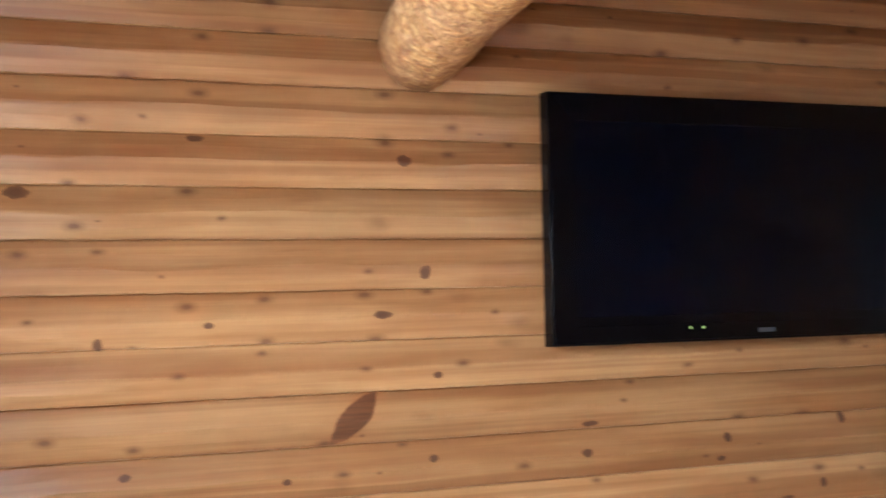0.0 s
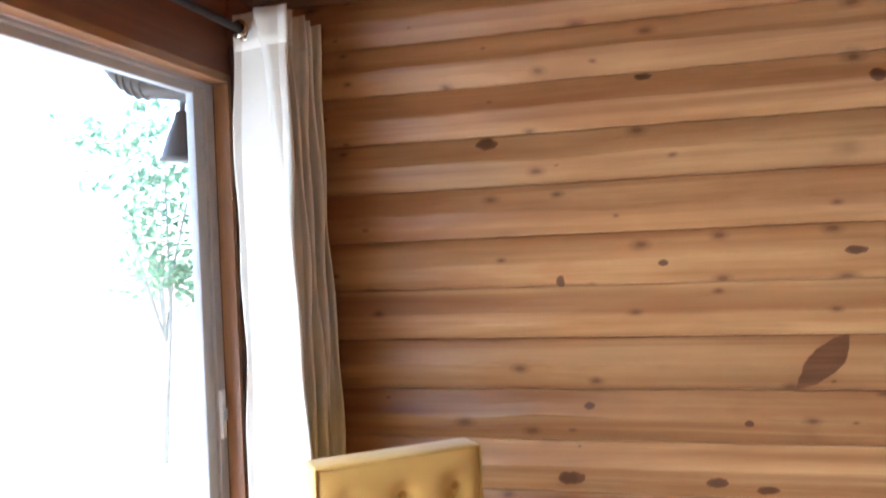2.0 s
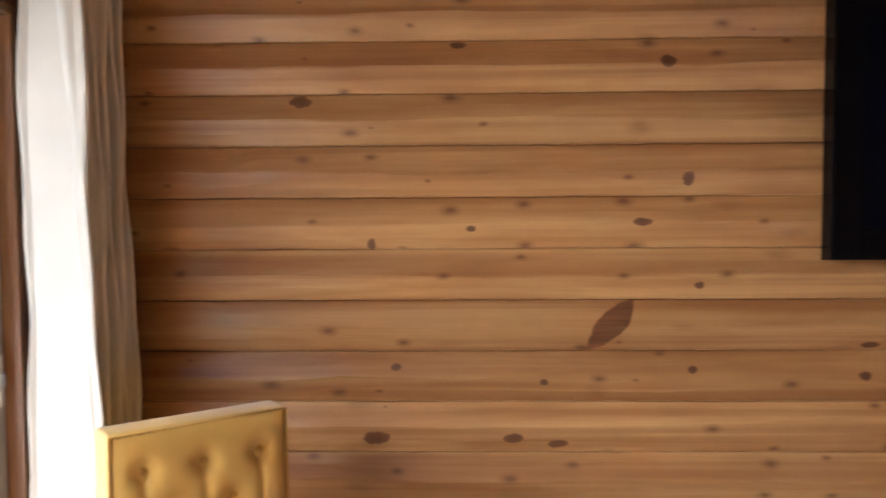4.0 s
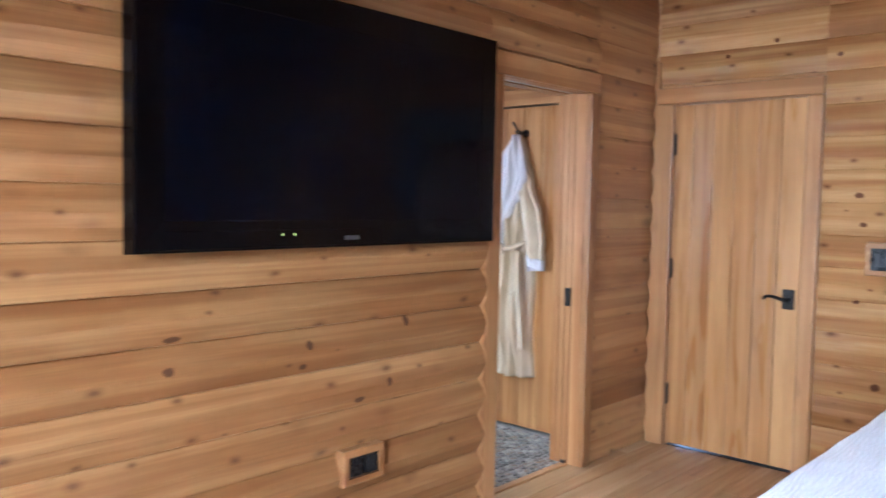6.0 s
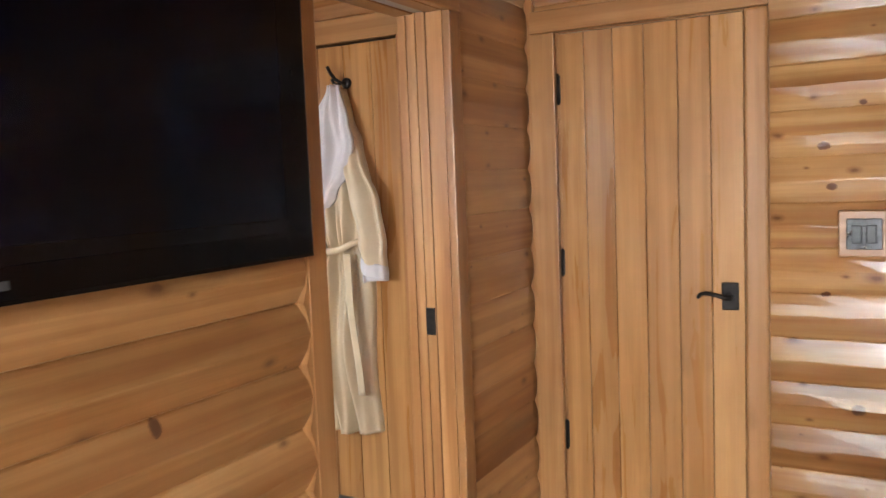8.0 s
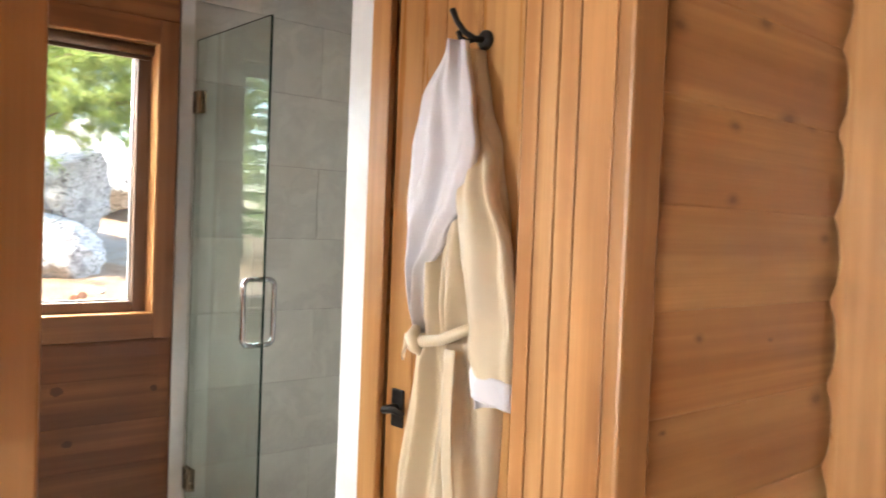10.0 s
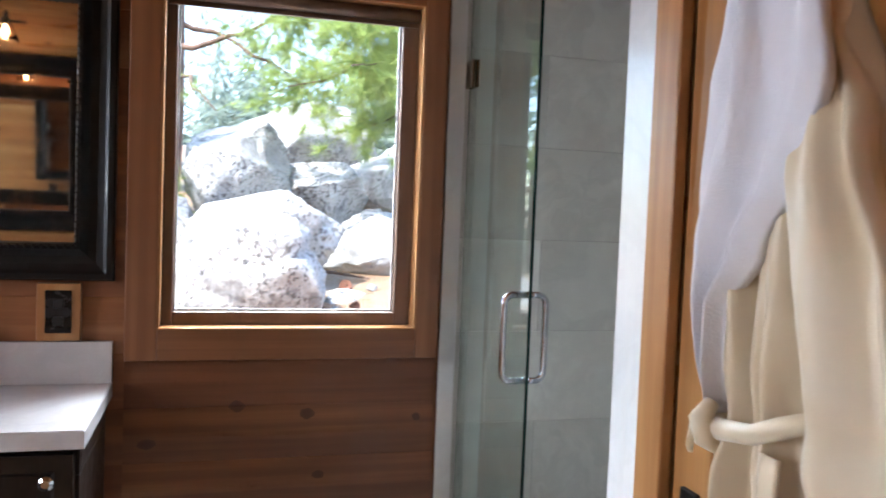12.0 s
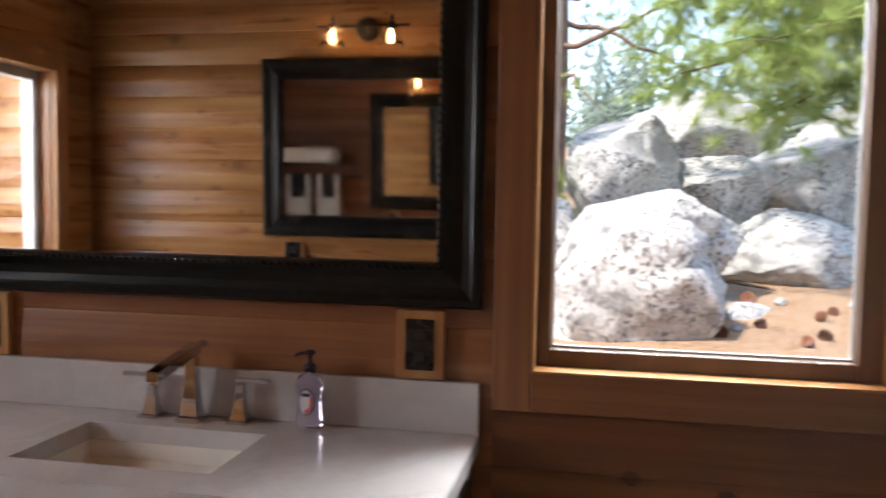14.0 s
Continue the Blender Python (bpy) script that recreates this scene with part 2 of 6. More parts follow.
def peeled_log(name, chips=1.0):
    w = Nodes(name)
    v = w.coords(False)
    n = w.noise(v, 38.0, 5.0, 0.6, 0.8)
    warped = w.vec("ADD", w.vec("MULTIPLY", v, (0.55, 1.0, 1.3)), w.vec("MULTIPLY", w.noise(v, 11.0, 3.0), (0.09, 0.09, 0.09)))
    cell = w.add("ShaderNodeSeparateColor")
    w.link(w.voronoi(warped, 13.0, "Color"), cell.inputs[0])
    rim = w.voronoi(warped, 13.0, "Distance", "DISTANCE_TO_EDGE")
    col = w.ramp(n, (0.36, (0.30, 0.115, 0.03)), (0.5, (0.50, 0.25, 0.075)), (0.64, (0.70, 0.46, 0.20)))
    col = w.mix(w.ramp(cell.outputs[0], (0.55, 0.0), (0.72, 0.75 * chips)), col, (0.66, 0.40, 0.23))
    col = w.mix(w.ramp(cell.outputs[1], (0.66, 0.0), (0.75, 0.7 * chips)), col, (0.15, 0.062, 0.026))
    col = w.mix(w.ramp(rim, (0.0, 0.5 * chips), (0.07, 0.0)), col, (0.17, 0.07, 0.028))
    w.bump(w.math("ADD", w.math("MULTIPLY", n, 0.5), w.ramp(rim, (0.0, 0.0), (0.22, chips))), 0.9, 0.02)
    return w.done(col, 0.55)


M_PEELED = peeled_log("chipped_peeled_log")
M_PURLIN = peeled_log("golden_peeled_log", 0.25)


def plain(name, c, rough=0.5, metal=0.0, vary=0.12, scale=18.0, bump=0.1, **kw):
    w = Nodes(name)
    n = w.noise(w.coords(), scale, 5.0)
    a, b = tuple(x * (1 - vary) for x in c), tuple(min(1.0, x * (1 + vary)) for x in c)
    if bump:
        w.bump(n, bump, 0.003)
    return w.done(w.ramp(n, (0.3, a), (0.7, b)), w.ramp(n, (0.3, max(0.0, rough - 0.06)), (0.75, rough + 0.06)), metal, **kw)


M_BLACK_GLOSS = plain("piano_black_plastic", (0.002, 0.002, 0.0026), 0.14, vary=0.02, bump=0.0, spec=0.16)
M_SCREEN = plain("dark_screen_glass", (0.0012, 0.0018, 0.0042), 0.1, vary=0.02, bump=0.0, spec=0.14)
M_GREYPRINT = plain("pale_grey_print", (0.06, 0.06, 0.06), 0.5, vary=0.02, bump=0.0)
M_BLACK = plain("black_plastic", (0.012, 0.012, 0.013), 0.4, vary=0.1)
M_BRONZE = plain("oil_rubbed_bronze", (0.022, 0.019, 0.017), 0.42, 0.7, vary=0.3, scale=60)
M_IRON = plain("black_iron", (0.016, 0.014, 0.013), 0.5, 0.5, vary=0.3, scale=60)
M_CHROME = plain("polished_chrome", (0.62, 0.64, 0.68), 0.05, 1.0, vary=0.01, bump=0.0)
M_NICKEL = plain("brushed_nickel", (0.45, 0.36, 0.26), 0.25, 1.0, vary=0.05)
M_VINYL = plain("pale_vinyl_window_frame", (0.48, 0.47, 0.47), 0.4, vary=0.03)
M_TANVINYL = wood("brown_stained_sash", (0.10, 0.055, 0.034), (0.135, 0.078, 0.05), (0.17, 0.10, 0.066), axis=2, auto=0.0, rough=0.4)
M_MIRROR = plain("mirror_silver", (0.93, 0.94, 0.93), 0.004, 1.0, vary=0.0, bump=0.0)
M_WHITE = plain("white_paint", (0.78, 0.77, 0.75), 0.5, vary=0.03)
M_GROUT = plain("grey_grout", (0.24, 0.23, 0.21), 0.8, vary=0.2, scale=90, bump=0.4)
M_STEEL = plain("brown_painted_metal", (0.07, 0.05, 0.04), 0.45, 0.2, vary=0.1)
M_PLATE = plain("bronze_switch_plate", (0.03, 0.03, 0.032), 0.28, 0.6, vary=0.1)
M_ESPRESSO = plain("espresso_stained_cabinet", (0.013, 0.008, 0.006), 0.36, vary=0.3, scale=30, spec=0.3)
M_BUTTON = plain("mustard_button", (0.46, 0.25, 0.045), 0.7, vary=0.1)
M_PINK = plain("pink_label_print", (0.7, 0.16, 0.2), 0.4, vary=0.05, bump=0.0)
M_NAVY = plain("navy_label_print", (0.03, 0.05, 0.2), 0.4, vary=0.05, bump=0.0)
M_LABEL = plain("white_label_paper", (0.75, 0.72, 0.72), 0.4, vary=0.02, bump=0.0)
M_DARKPUMP = plain("dark_purple_pump", (0.03, 0.008, 0.02), 0.35, vary=0.05, bump=0.0)
M_PATIO_STONE = plain("pale_concrete", (0.42, 0.40, 0.37), 0.85, vary=0.15, scale=8)
M_ROOF = plain("brown_shingle_roof", (0.1, 0.075, 0.06), 0.85, vary=0.4, scale=6)


def cloth(name, c, weave=420.0, amount=0.25, rough=0.85, sheen=0.3):
    w = Nodes(name)
    v = w.coords(False)
    n = w.noise(v, weave, 2.0)
    big = w.noise(v, 7.0, 3.0)
    col = w.ramp(big, (0.3, tuple(x * 0.92 for x in c)), (0.7, c))
    w.bump(w.math("ADD", n, big), amount, 0.002)
    return w.done(col, rough, sheen=sheen)


M_CURTAIN = cloth("cream_linen_curtain", (0.66, 0.60, 0.50))
M_MUSTARD = cloth("mustard_upholstery", (0.56, 0.32, 0.06), rough=0.6)
M_SATIN = cloth("cream_satin_robe", (0.66, 0.54, 0.37), weave=300, amount=0.15, rough=0.42, sheen=0.4)
M_TERRY = cloth("white_terry_lining", (0.74, 0.72, 0.76), weave=260, amount=0.6, rough=0.95)
M_TOWEL = cloth("white_towel", (0.8, 0.8, 0.79), weave=240, amount=0.7, rough=0.95)
M_BLACKCLOTH = cloth("black_washcloth", (0.012, 0.012, 0.014), weave=240, amount=0.6, rough=0.95)


def quilt(name):
    w = Nodes(name)
    v = w.coords(False)
    wv = w.add("ShaderNodeTexWave")
    w.link(w.vec("ADD", v, w.vec("MULTIPLY", w.noise(v, 14.0, 3.0), (0.03, 0.03, 0.03))), wv.inputs[0])
    wv.bands_direction = "Y"
    wv.inputs["Scale"].default_value, wv.inputs["Distortion"].default_value = 22.0, 1.5
    n = w.noise(v, 60.0, 4.0)
    w.bump(w.math("ADD", wv.outputs[1], w.math("MULTIPLY", n, 0.5)), 0.5, 0.006)
    return w.done((0.80, 0.80, 0.83), 0.9, sheen=0.3)


M_QUILT = quilt("white_matelasse_coverlet")


def marble(name, base, vein, amount):
    w = Nodes(name)
    v = w.coords()
    n = w.noise(w.vec("ADD", v, w.vec("MULTIPLY", w.noise(v, 2.5, 4.0), (0.7, 0.7, 0.7))), 2.2, 7.0, 0.6, 1.4)
    vein_f = w.ramp(n, (0.40, 0.0), (0.5, amount), (0.60, 0.0))
    cloud = w.noise(v, 3.0, 4.0)
    r = w.add("ShaderNodeObjectInfo").outputs["Random"]
    col = w.mix(vein_f, w.ramp(cloud, (0.3, tuple(0.84 * x for x in base)), (0.7, base)), vein)
    col = w.mix(1.0, col, w.ramp(r, (0.0, 0.82), (1.0, 1.0)), "MULTIPLY")
    return w.done(col, 0.14)


M_MARBLE = marble("honed_marble_tile", (0.70, 0.68, 0.62), (0.42, 0.40, 0.37), 0.28)
M_WHITE_MARBLE = marble("white_marble_jamb", (0.80, 0.80, 0.79), (0.6, 0.6, 0.6), 0.3)
M_QUARTZ = marble("white_quartz_top", (0.70, 0.66, 0.65), (0.50, 0.46, 0.46), 0.35)
M_CERAMIC = plain("white_ceramic", (0.82, 0.77, 0.70), 0.15, vary=0.02, bump=0.0)


def glass(name, tint, rough=0.0, ior=1.45):
    w = Nodes(name)
    return w.done(tint, rough, trans=1.0, ior=ior)


M_GLASS = glass("clear_window_glass", (0.97, 0.985, 0.975))
M_SHOWER = glass("greenish_shower_glass", (0.86, 0.95, 0.91))
M_EDGE = plain("dark_green_glass_edge", (0.01, 0.03, 0.024), 0.2, vary=0.1, bump=0.0)
M_JAR = glass("clear_lamp_glass", (0.98, 0.97, 0.95), 0.0, 1.12)
M_SOAP = glass("lilac_clear_soap_bottle", (0.84, 0.78, 0.96), 0.02, 1.3)


def emitter(name, c, strength):
    w = Nodes(name)
    w.b.inputs["Emission Color"].default_value = (*c, 1)
    return w.done(c, 0.4, emit=strength)


M_BULB = emitter("glowing_filament_bulb", (1.0, 0.50, 0.18), 9.0)
M_LED = emitter("green_led", (0.6, 0.8, 0.2), 0.12)


def rock(name):
    w = Nodes(name)
    v = w.coords()
    n = w.noise(v, 1.6, 7.0, 0.62, 0.6)
    speck = w.noise(v, 34.0, 4.0)
    lich = w.noise(w.vec("ADD", v, (7.3, 1.1, 4.2)), 4.6, 7.0, 0.72, 0.4)
    col = w.ramp(n, (0.28, (0.24, 0.235, 0.225)), (0.46, (0.39, 0.38, 0.355)), (0.72, (0.49, 0.48, 0.45)))
    spots = w.noise(w.vec("ADD", v, (1.3, 8.1, 2.2)), 25.0, 5.0, 0.6, 0.3)
    col = w.mix(w.ramp(lich, (0.545, 0.0), (0.60, 0.6)), col, (0.12, 0.115, 0.11))
    col = w.mix(w.math("MULTIPLY", w.ramp(spots, (0.53, 0.0), (0.57, 0.85)), w.ramp(n, (0.4, 0.2), (0.52, 1.0))), col, (0.08, 0.072, 0.066))
    col = w.mix(0.35, col, w.ramp(speck, (0.3, 0.4), (0.7, 1.0)), "MULTIPLY")
    w.bump(w.math("ADD", n, w.math("MULTIPLY", speck, 0.25)), 0.7, 0.05)
    return w.done(col, 0.9)


M_ROCK = rock("lichen_granite")


def duff(name):
    w = Nodes(name)
    v = w.coords(False)
    n = w.noise(v, 0.7, 5.0)
    f = w.noise(w.vec("MULTIPLY", v, (1.0, 4.0, 1.0)), 22.0, 6.0, 0.7, 1.0)
    col = w.ramp(f, (0.3, (0.16, 0.085, 0.042)), (0.5, (0.33, 0.205, 0.115)), (0.7, (0.46, 0.35, 0.24)))
    col = w.mix(w.ramp(n, (0.5, 0.0), (0.62, 0.8)), col, (0.36, 0.32, 0.26))
    w.bump(f, 0.8, 0.03)
    return w.done(col, 0.95)


M_DUFF = duff("pine_needle_duff")


def leafy(name, c0, c1):
    w = Nodes(name)
    r = w.add("ShaderNodeNewGeometry").outputs["Random Per Island"]
    col = w.ramp(r, (0.0, c0), (1.0, c1))
    thin = w.add("ShaderNodeBsdfTranslucent")
    w.link(col, thin.inputs[0])
    both = w.add("ShaderNodeMixShader")
    both.inputs[0].default_value = 0.55
    w.link(w.b.outputs[0], both.inputs[1])
    w.link(thin.outputs[0], both.inputs[2])
    w.link(both.outputs[0], w.t.nodes["Material Output"].inputs[0])
    return w.done(col, 0.55, spec=0.3)


M_NEEDLE = leafy("pine_needles", (0.15, 0.23, 0.055), (0.42, 0.48, 0.15))
M_FIR = leafy("fir_sprays", (0.10, 0.20, 0.06), (0.26, 0.38, 0.13))
M_LEAF = leafy("green_leaves", (0.12, 0.24, 0.13), (0.3, 0.42, 0.24))
M_TWIG = plain("pale_twigs", (0.42, 0.42, 0.36), 0.8, vary=0.2)
# Pale grey-green: the distance haze is mixed into the leaf colour.
M_FAR_HAZED = leafy("haze_paled_conifers", (0.16, 0.20, 0.16), (0.26, 0.31, 0.24))
M_BARK = plain("pine_bark", (0.13, 0.08, 0.055), 0.9, vary=0.5, scale=14, bump=0.9)
M_LITTER = leafy("dry_pine_needles", (0.10, 0.045, 0.02), (0.48, 0.30, 0.15))
M_CONE = plain("pine_cone_scales", (0.16, 0.06, 0.03), 0.8, vary=0.4, scale=40)


def pebbles_mat(name):
    w = Nodes(name)
    r = w.add("ShaderNodeNewGeometry").outputs["Random Per Island"]
    o = w.add("ShaderNodeObjectInfo").outputs["Random"]
    f = w.math("FRACT", w.math("ADD", r, w.math("MULTIPLY", o, 7.0)))
    col = w.ramp(f, (0.0, (0.05, 0.045, 0.04)), (0.35, (0.13, 0.12, 0.11)), (0.6, (0.2, 0.15, 0.1)), (0.82, (0.3, 0.29, 0.26)), (1.0, (0.09, 0.1, 0.1)))
    return w.done(col, 0.35)


M_PEBBLE = pebbles_mat("river_pebbles")

# ---- geometry helpers ----


def link(name, bm, material, parent=None, smooth=False):
    me = bpy.data.meshes.new(name)
    bmesh.ops.recalc_face_normals(bm, faces=bm.faces)
    bm.to_mesh(me)
    bm.free()
    me.materials.append(material)
    if smooth:
        me.polygons.foreach_set("use_smooth", [True] * len(me.polygons))
    ob = new(name, me)
    if parent is not None:
        ob.parent = parent
    return ob


def part(name, bm, material, parent, label="", smooth=False):
    ob = link(name, bm, material, parent, smooth)
    if parent is not None:
        ob.matrix_parent_inverse = parent.matrix_world.inverted()
    return tagged(ob, label)


def thing(name, at, label, category, group=""):
    e = new(name)
    e.location = at
    e.empty_display_size = 0.1
    bpy.context.view_layer.update()
    return tagged(e, label, category, group)


def structure(name, bm, material, label="", smooth=False):
    return tagged(link(name, bm, material, None, smooth), label, "", "", "structure")


def bx(lo, hi, bevel=0.0, bm=None, seg=2):
    own = bm is None
    b = bmesh.new()
    bmesh.ops.create_cube(b, size=1)
    for v in b.verts:
        v.co = Vector([lo[i] + (v.co[i] + 0.5) * (hi[i] - lo[i]) for i in range(3)])
    if bevel:
        bmesh.ops.bevel(b, geom=b.edges[:], offset=bevel, segments=seg, affect="EDGES", profile=0.5)
    if own:
        return b
    me = bpy.data.meshes.new("tmp")
    b.to_mesh(me)
    bm.from_mesh(me)
    b.free()
    bpy.data.meshes.remove(me)
    return bm


def boxes(*pairs, bevel=0.0):
    bm = bmesh.new()
    for lo, hi in pairs:
        bx(lo, hi, bevel, bm)
    return bm


def tube(points, radius, sides=10, bm=None, caps=True, radii=None):
    """A round bar along a line of points."""
    bm = bm or bmesh.new()
    pts = [Vector(p) for p in points]
    rings = []
    side = None
    for i, p in enumerate(pts):
        d = (pts[min(i + 1, len(pts) - 1)] - pts[max(i - 1, 0)]).normalized()
        if side is None:
            side = d.orthogonal().normalized()
        side = (side - d * side.dot(d)).normalized()
        up = d.cross(side)
        r = radii[i] if radii else radius
        rings.append([bm.verts.new(p + r * (math.cos(a) * side + math.sin(a) * up)) for a in [2 * math.pi * k / sides for k in range(sides)]])
    for a, b in zip(rings, rings[1:]):
        for k in range(sides):
            bm.faces.new((a[k], a[(k + 1) % sides], b[(k + 1) % sides], b[k]))
    if caps:
        bm.faces.new(rings[0][::-1])
        bm.faces.new(rings[-1])
    return bm


def lathe(profile, at, sides=20, bm=None, axis=2):
    """A turned shape from (radius, height) pairs."""
    bm = bm or bmesh.new()
    rings = []
    for r, h in profile:
        ring = []
        for k in range(sides):
            a = 2 * math.pi * k / sides
            p = [r * math.cos(a), r * math.sin(a), h]
            if axis == 0:
                p = [h, p[0], p[1]]
            elif axis == 1:
                p = [p[0], h, p[1]]
            ring.append(bm.verts.new(Vector(at) + Vector(p)))
        rings.append(ring)
    for a, b in zip(rings, rings[1:]):
        for k in range(sides):
            bm.faces.new((a[k], a[(k + 1) % sides], b[(k + 1) % sides], b[k]))
    bm.faces.new(rings[0][::-1])
    bm.faces.new(rings[-1])
    return bm


def sheet(nu, nv, f, bm=None, thick=None):
    """A grid surface f(u, v) with u, v from 0 to 1; thick: an offset vector that gives it a back."""
    bm = bm or bmesh.new()
    rows = [[bm.verts.new(f(i / nu, j / nv)) for i in range(nu + 1)] for j in range(nv + 1)]
    for j in range(nv):
        for i in range(nu):
            bm.faces.new((rows[j][i], rows[j][i + 1], rows[j + 1][i + 1], rows[j + 1][i]))
    if thick is not None:
        t = Vector(thick)
        back = [[bm.verts.new(v.co + t) for v in row] for row in rows]
        for j in range(nv):
            for i in range(nu):
                bm.faces.new((back[j][i], back[j + 1][i], back[j + 1][i + 1], back[j][i + 1]))
        for j in range(nv):
            bm.faces.new((rows[j][0], rows[j + 1][0], back[j + 1][0], back[j][0]))
            bm.faces.new((rows[j][nu], back[j][nu], back[j + 1][nu], rows[j + 1][nu]))
        for i in range(nu):
            bm.faces.new((rows[0][i], back[0][i], back[0][i + 1], rows[0][i + 1]))
            bm.faces.new((rows[nv][i], rows[nv][i + 1], back[nv][i + 1], back[nv][i]))
    return bm


# ---- the plan, in metres ----
X_PATIO, X_ENTRY, Y_TV, Y_TV_BACK = 0.40, 6.28, 0.0, 0.17
Y_SOUTH = -5.2
X_BATH_L, X_BATH_R, Y_BATH = 2.29, 5.92, 2.42
DOORWAY = (4.755, 5.525)
COURSE, COURSE_0 = 0.171, -0.055
PROFILE = ((0.0, 0.0), (0.02, 0.22), (0.24, 0.68), (0.455, 0.98), (0.50, 1.0), (0.74, 0.62), (0.97, 0.16), (1.0, 0.0))


def ceiling_z(x):
    return 2.52 + 0.10 * (x - X_PATIO)


def board(axis, a, b, z, face, out, depth, material, parent, top=None, hewn=1.0):
    """One course of log siding along x or y: a faceted half-round, its face a little uneven."""
    n = max(2, int((b - a) / 0.13))
    rnd = random.Random(int(1000 * (a + 3 * z + 7 * face)))
    bm = bmesh.new()
    rings = []
    off = rnd.uniform(0, 50)
    for i in range(n + 1):
        s = a + (b - a) * i / n
        ring = []
        for h, d in PROFILE:
            w = noise.noise(Vector((s * 1.7 + off, h * 4, z * 9)))
            scallop = hewn * noise.noise(Vector((s * 5.1 + off, 2.0, z * 7)))
            hh = z + COURSE * (h + ((0.04 * w + 0.06 * scallop) if 0.1 < h < 0.95 else 0))
            dd = depth * d * (1 + 0.16 * hewn * noise.noise(Vector((s * 3.1 + off, h * 6, 4.0)))) + 0.0005
            if top is not None:
                hh = min(hh, top(s))
            p = (s, face + out * dd, hh) if axis == 0 else (face + out * dd, s, hh)
            ring.append(bm.verts.new(p))
        for h in (1.0, 0.0):
            hh = z + COURSE * h
            if top is not None:
                hh = min(hh, top(s))
            p = (s, face - out * 0.012, hh) if axis == 0 else (face - out * 0.012, s, hh)
            ring.append(bm.verts.new(p))
        rings.append(ring)
    m = len(rings[0])
    for r0, r1 in zip(rings, rings[1:]):
        for k in range(m):
            bm.faces.new((r0[k], r0[(k + 1) % m], r1[(k + 1) % m], r1[k]))
    bm.faces.new(rings[0])
    bm.faces.new(rings[-1][::-1])
    return part("log_board", bm, material, parent)


def siding(parent, axis, spans, face, out, z_low, z_high, material, depth, top=None, hewn=1.0):
    """Courses of boards over the spans (a, b, low, high) of one wall face."""
    for a, b, low, high in spans:
        k = math.floor((low - COURSE_0) / COURSE + 1e-6)
        z = COURSE_0 + k * COURSE
        while z < high - 0.01:
            if z >= low - COURSE * 0.6:
                edge = (lambda s, hi=high: min(hi, top(s) if top else hi))
                board(axis, a, b, z, face, out, depth, material, parent, edge, hewn)
            z += COURSE


# ---- floors, ceiling, wall cores ----
structure("floor", bx((X_PATIO - 0.2, Y_SOUTH - 0.2, -0.20), (X_ENTRY + 0.2, 0.09, -0.012)), M_FLOOR, "subfloor under the bedroom planks")
bath_floor = structure("bathroom_floor", bx((X_BATH_L - 0.15, 0.09, -0.20), (X_ENTRY + 1.0, Y_BATH + 0.2, -0.006)), M_GROUT, "grouted pebble mosaic floor")
wall_tv = structure("wall_tv", boxes(
    ((X_PATIO, 0.004, 0), (DOORWAY[0] - 0.024, Y_TV_BACK - 0.004, 3.2)),
    ((DOORWAY[1] + 0.024, 0.004, 0), (X_ENTRY + 0.1, Y_TV_BACK - 0.004, 3.2)),
    ((DOORWAY[0] - 0.024, 0.004, 2.075), (DOORWAY[1] + 0.024, Y_TV_BACK - 0.004, 3.2))), M_LOG_X, "pine log wall between bedroom and bathroom")
ENTRY = (-0.905, -0.145, 2.05)
wall_entry = structure("wall_entry", boxes(
    ((X_ENTRY + 0.004, Y_SOUTH, 0), (X_ENTRY + 0.16, ENTRY[0] - 0.012, 3.2)),
    ((X_ENTRY + 0.004, ENTRY[1] + 0.012, 0), (X_ENTRY + 0.16, 0.0, 3.2)),
    ((X_ENTRY + 0.004, ENTRY[0] - 0.012, ENTRY[2] + 0.012), (X_ENTRY + 0.16, ENTRY[1] + 0.012, 3.2))), M_LOG_Y, "pine log wall with the entry door")
PATIO = (-4.5, -0.275, 2.06)
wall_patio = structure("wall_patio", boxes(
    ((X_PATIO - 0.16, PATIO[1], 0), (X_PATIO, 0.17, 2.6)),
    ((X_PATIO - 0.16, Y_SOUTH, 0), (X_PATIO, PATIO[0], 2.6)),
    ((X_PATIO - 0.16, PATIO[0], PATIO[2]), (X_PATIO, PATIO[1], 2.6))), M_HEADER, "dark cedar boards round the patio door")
wall_south = structure("wall_south", bx((X_PATIO, Y_SOUTH - 0.15, 0), (X_ENTRY + 0.16, Y_SOUTH, 3.2)), M_LOG_X, "pine wall behind the bed")
BW = (4.977, 5.783, 1.047, 2.10)
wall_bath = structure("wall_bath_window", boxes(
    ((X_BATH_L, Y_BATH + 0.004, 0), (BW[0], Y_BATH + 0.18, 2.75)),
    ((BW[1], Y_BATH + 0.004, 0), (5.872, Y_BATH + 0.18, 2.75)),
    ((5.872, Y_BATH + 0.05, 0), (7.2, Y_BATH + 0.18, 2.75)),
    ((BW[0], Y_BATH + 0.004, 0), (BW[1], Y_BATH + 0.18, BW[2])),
    ((BW[0], Y_BATH + 0.004, BW[3]), (BW[1], Y_BATH + 0.18, 2.75))), M_LOG_X_SHADED, "pine log wall with vanity and window")
SW = (0.50, 1.55, 1.02, 2.09)
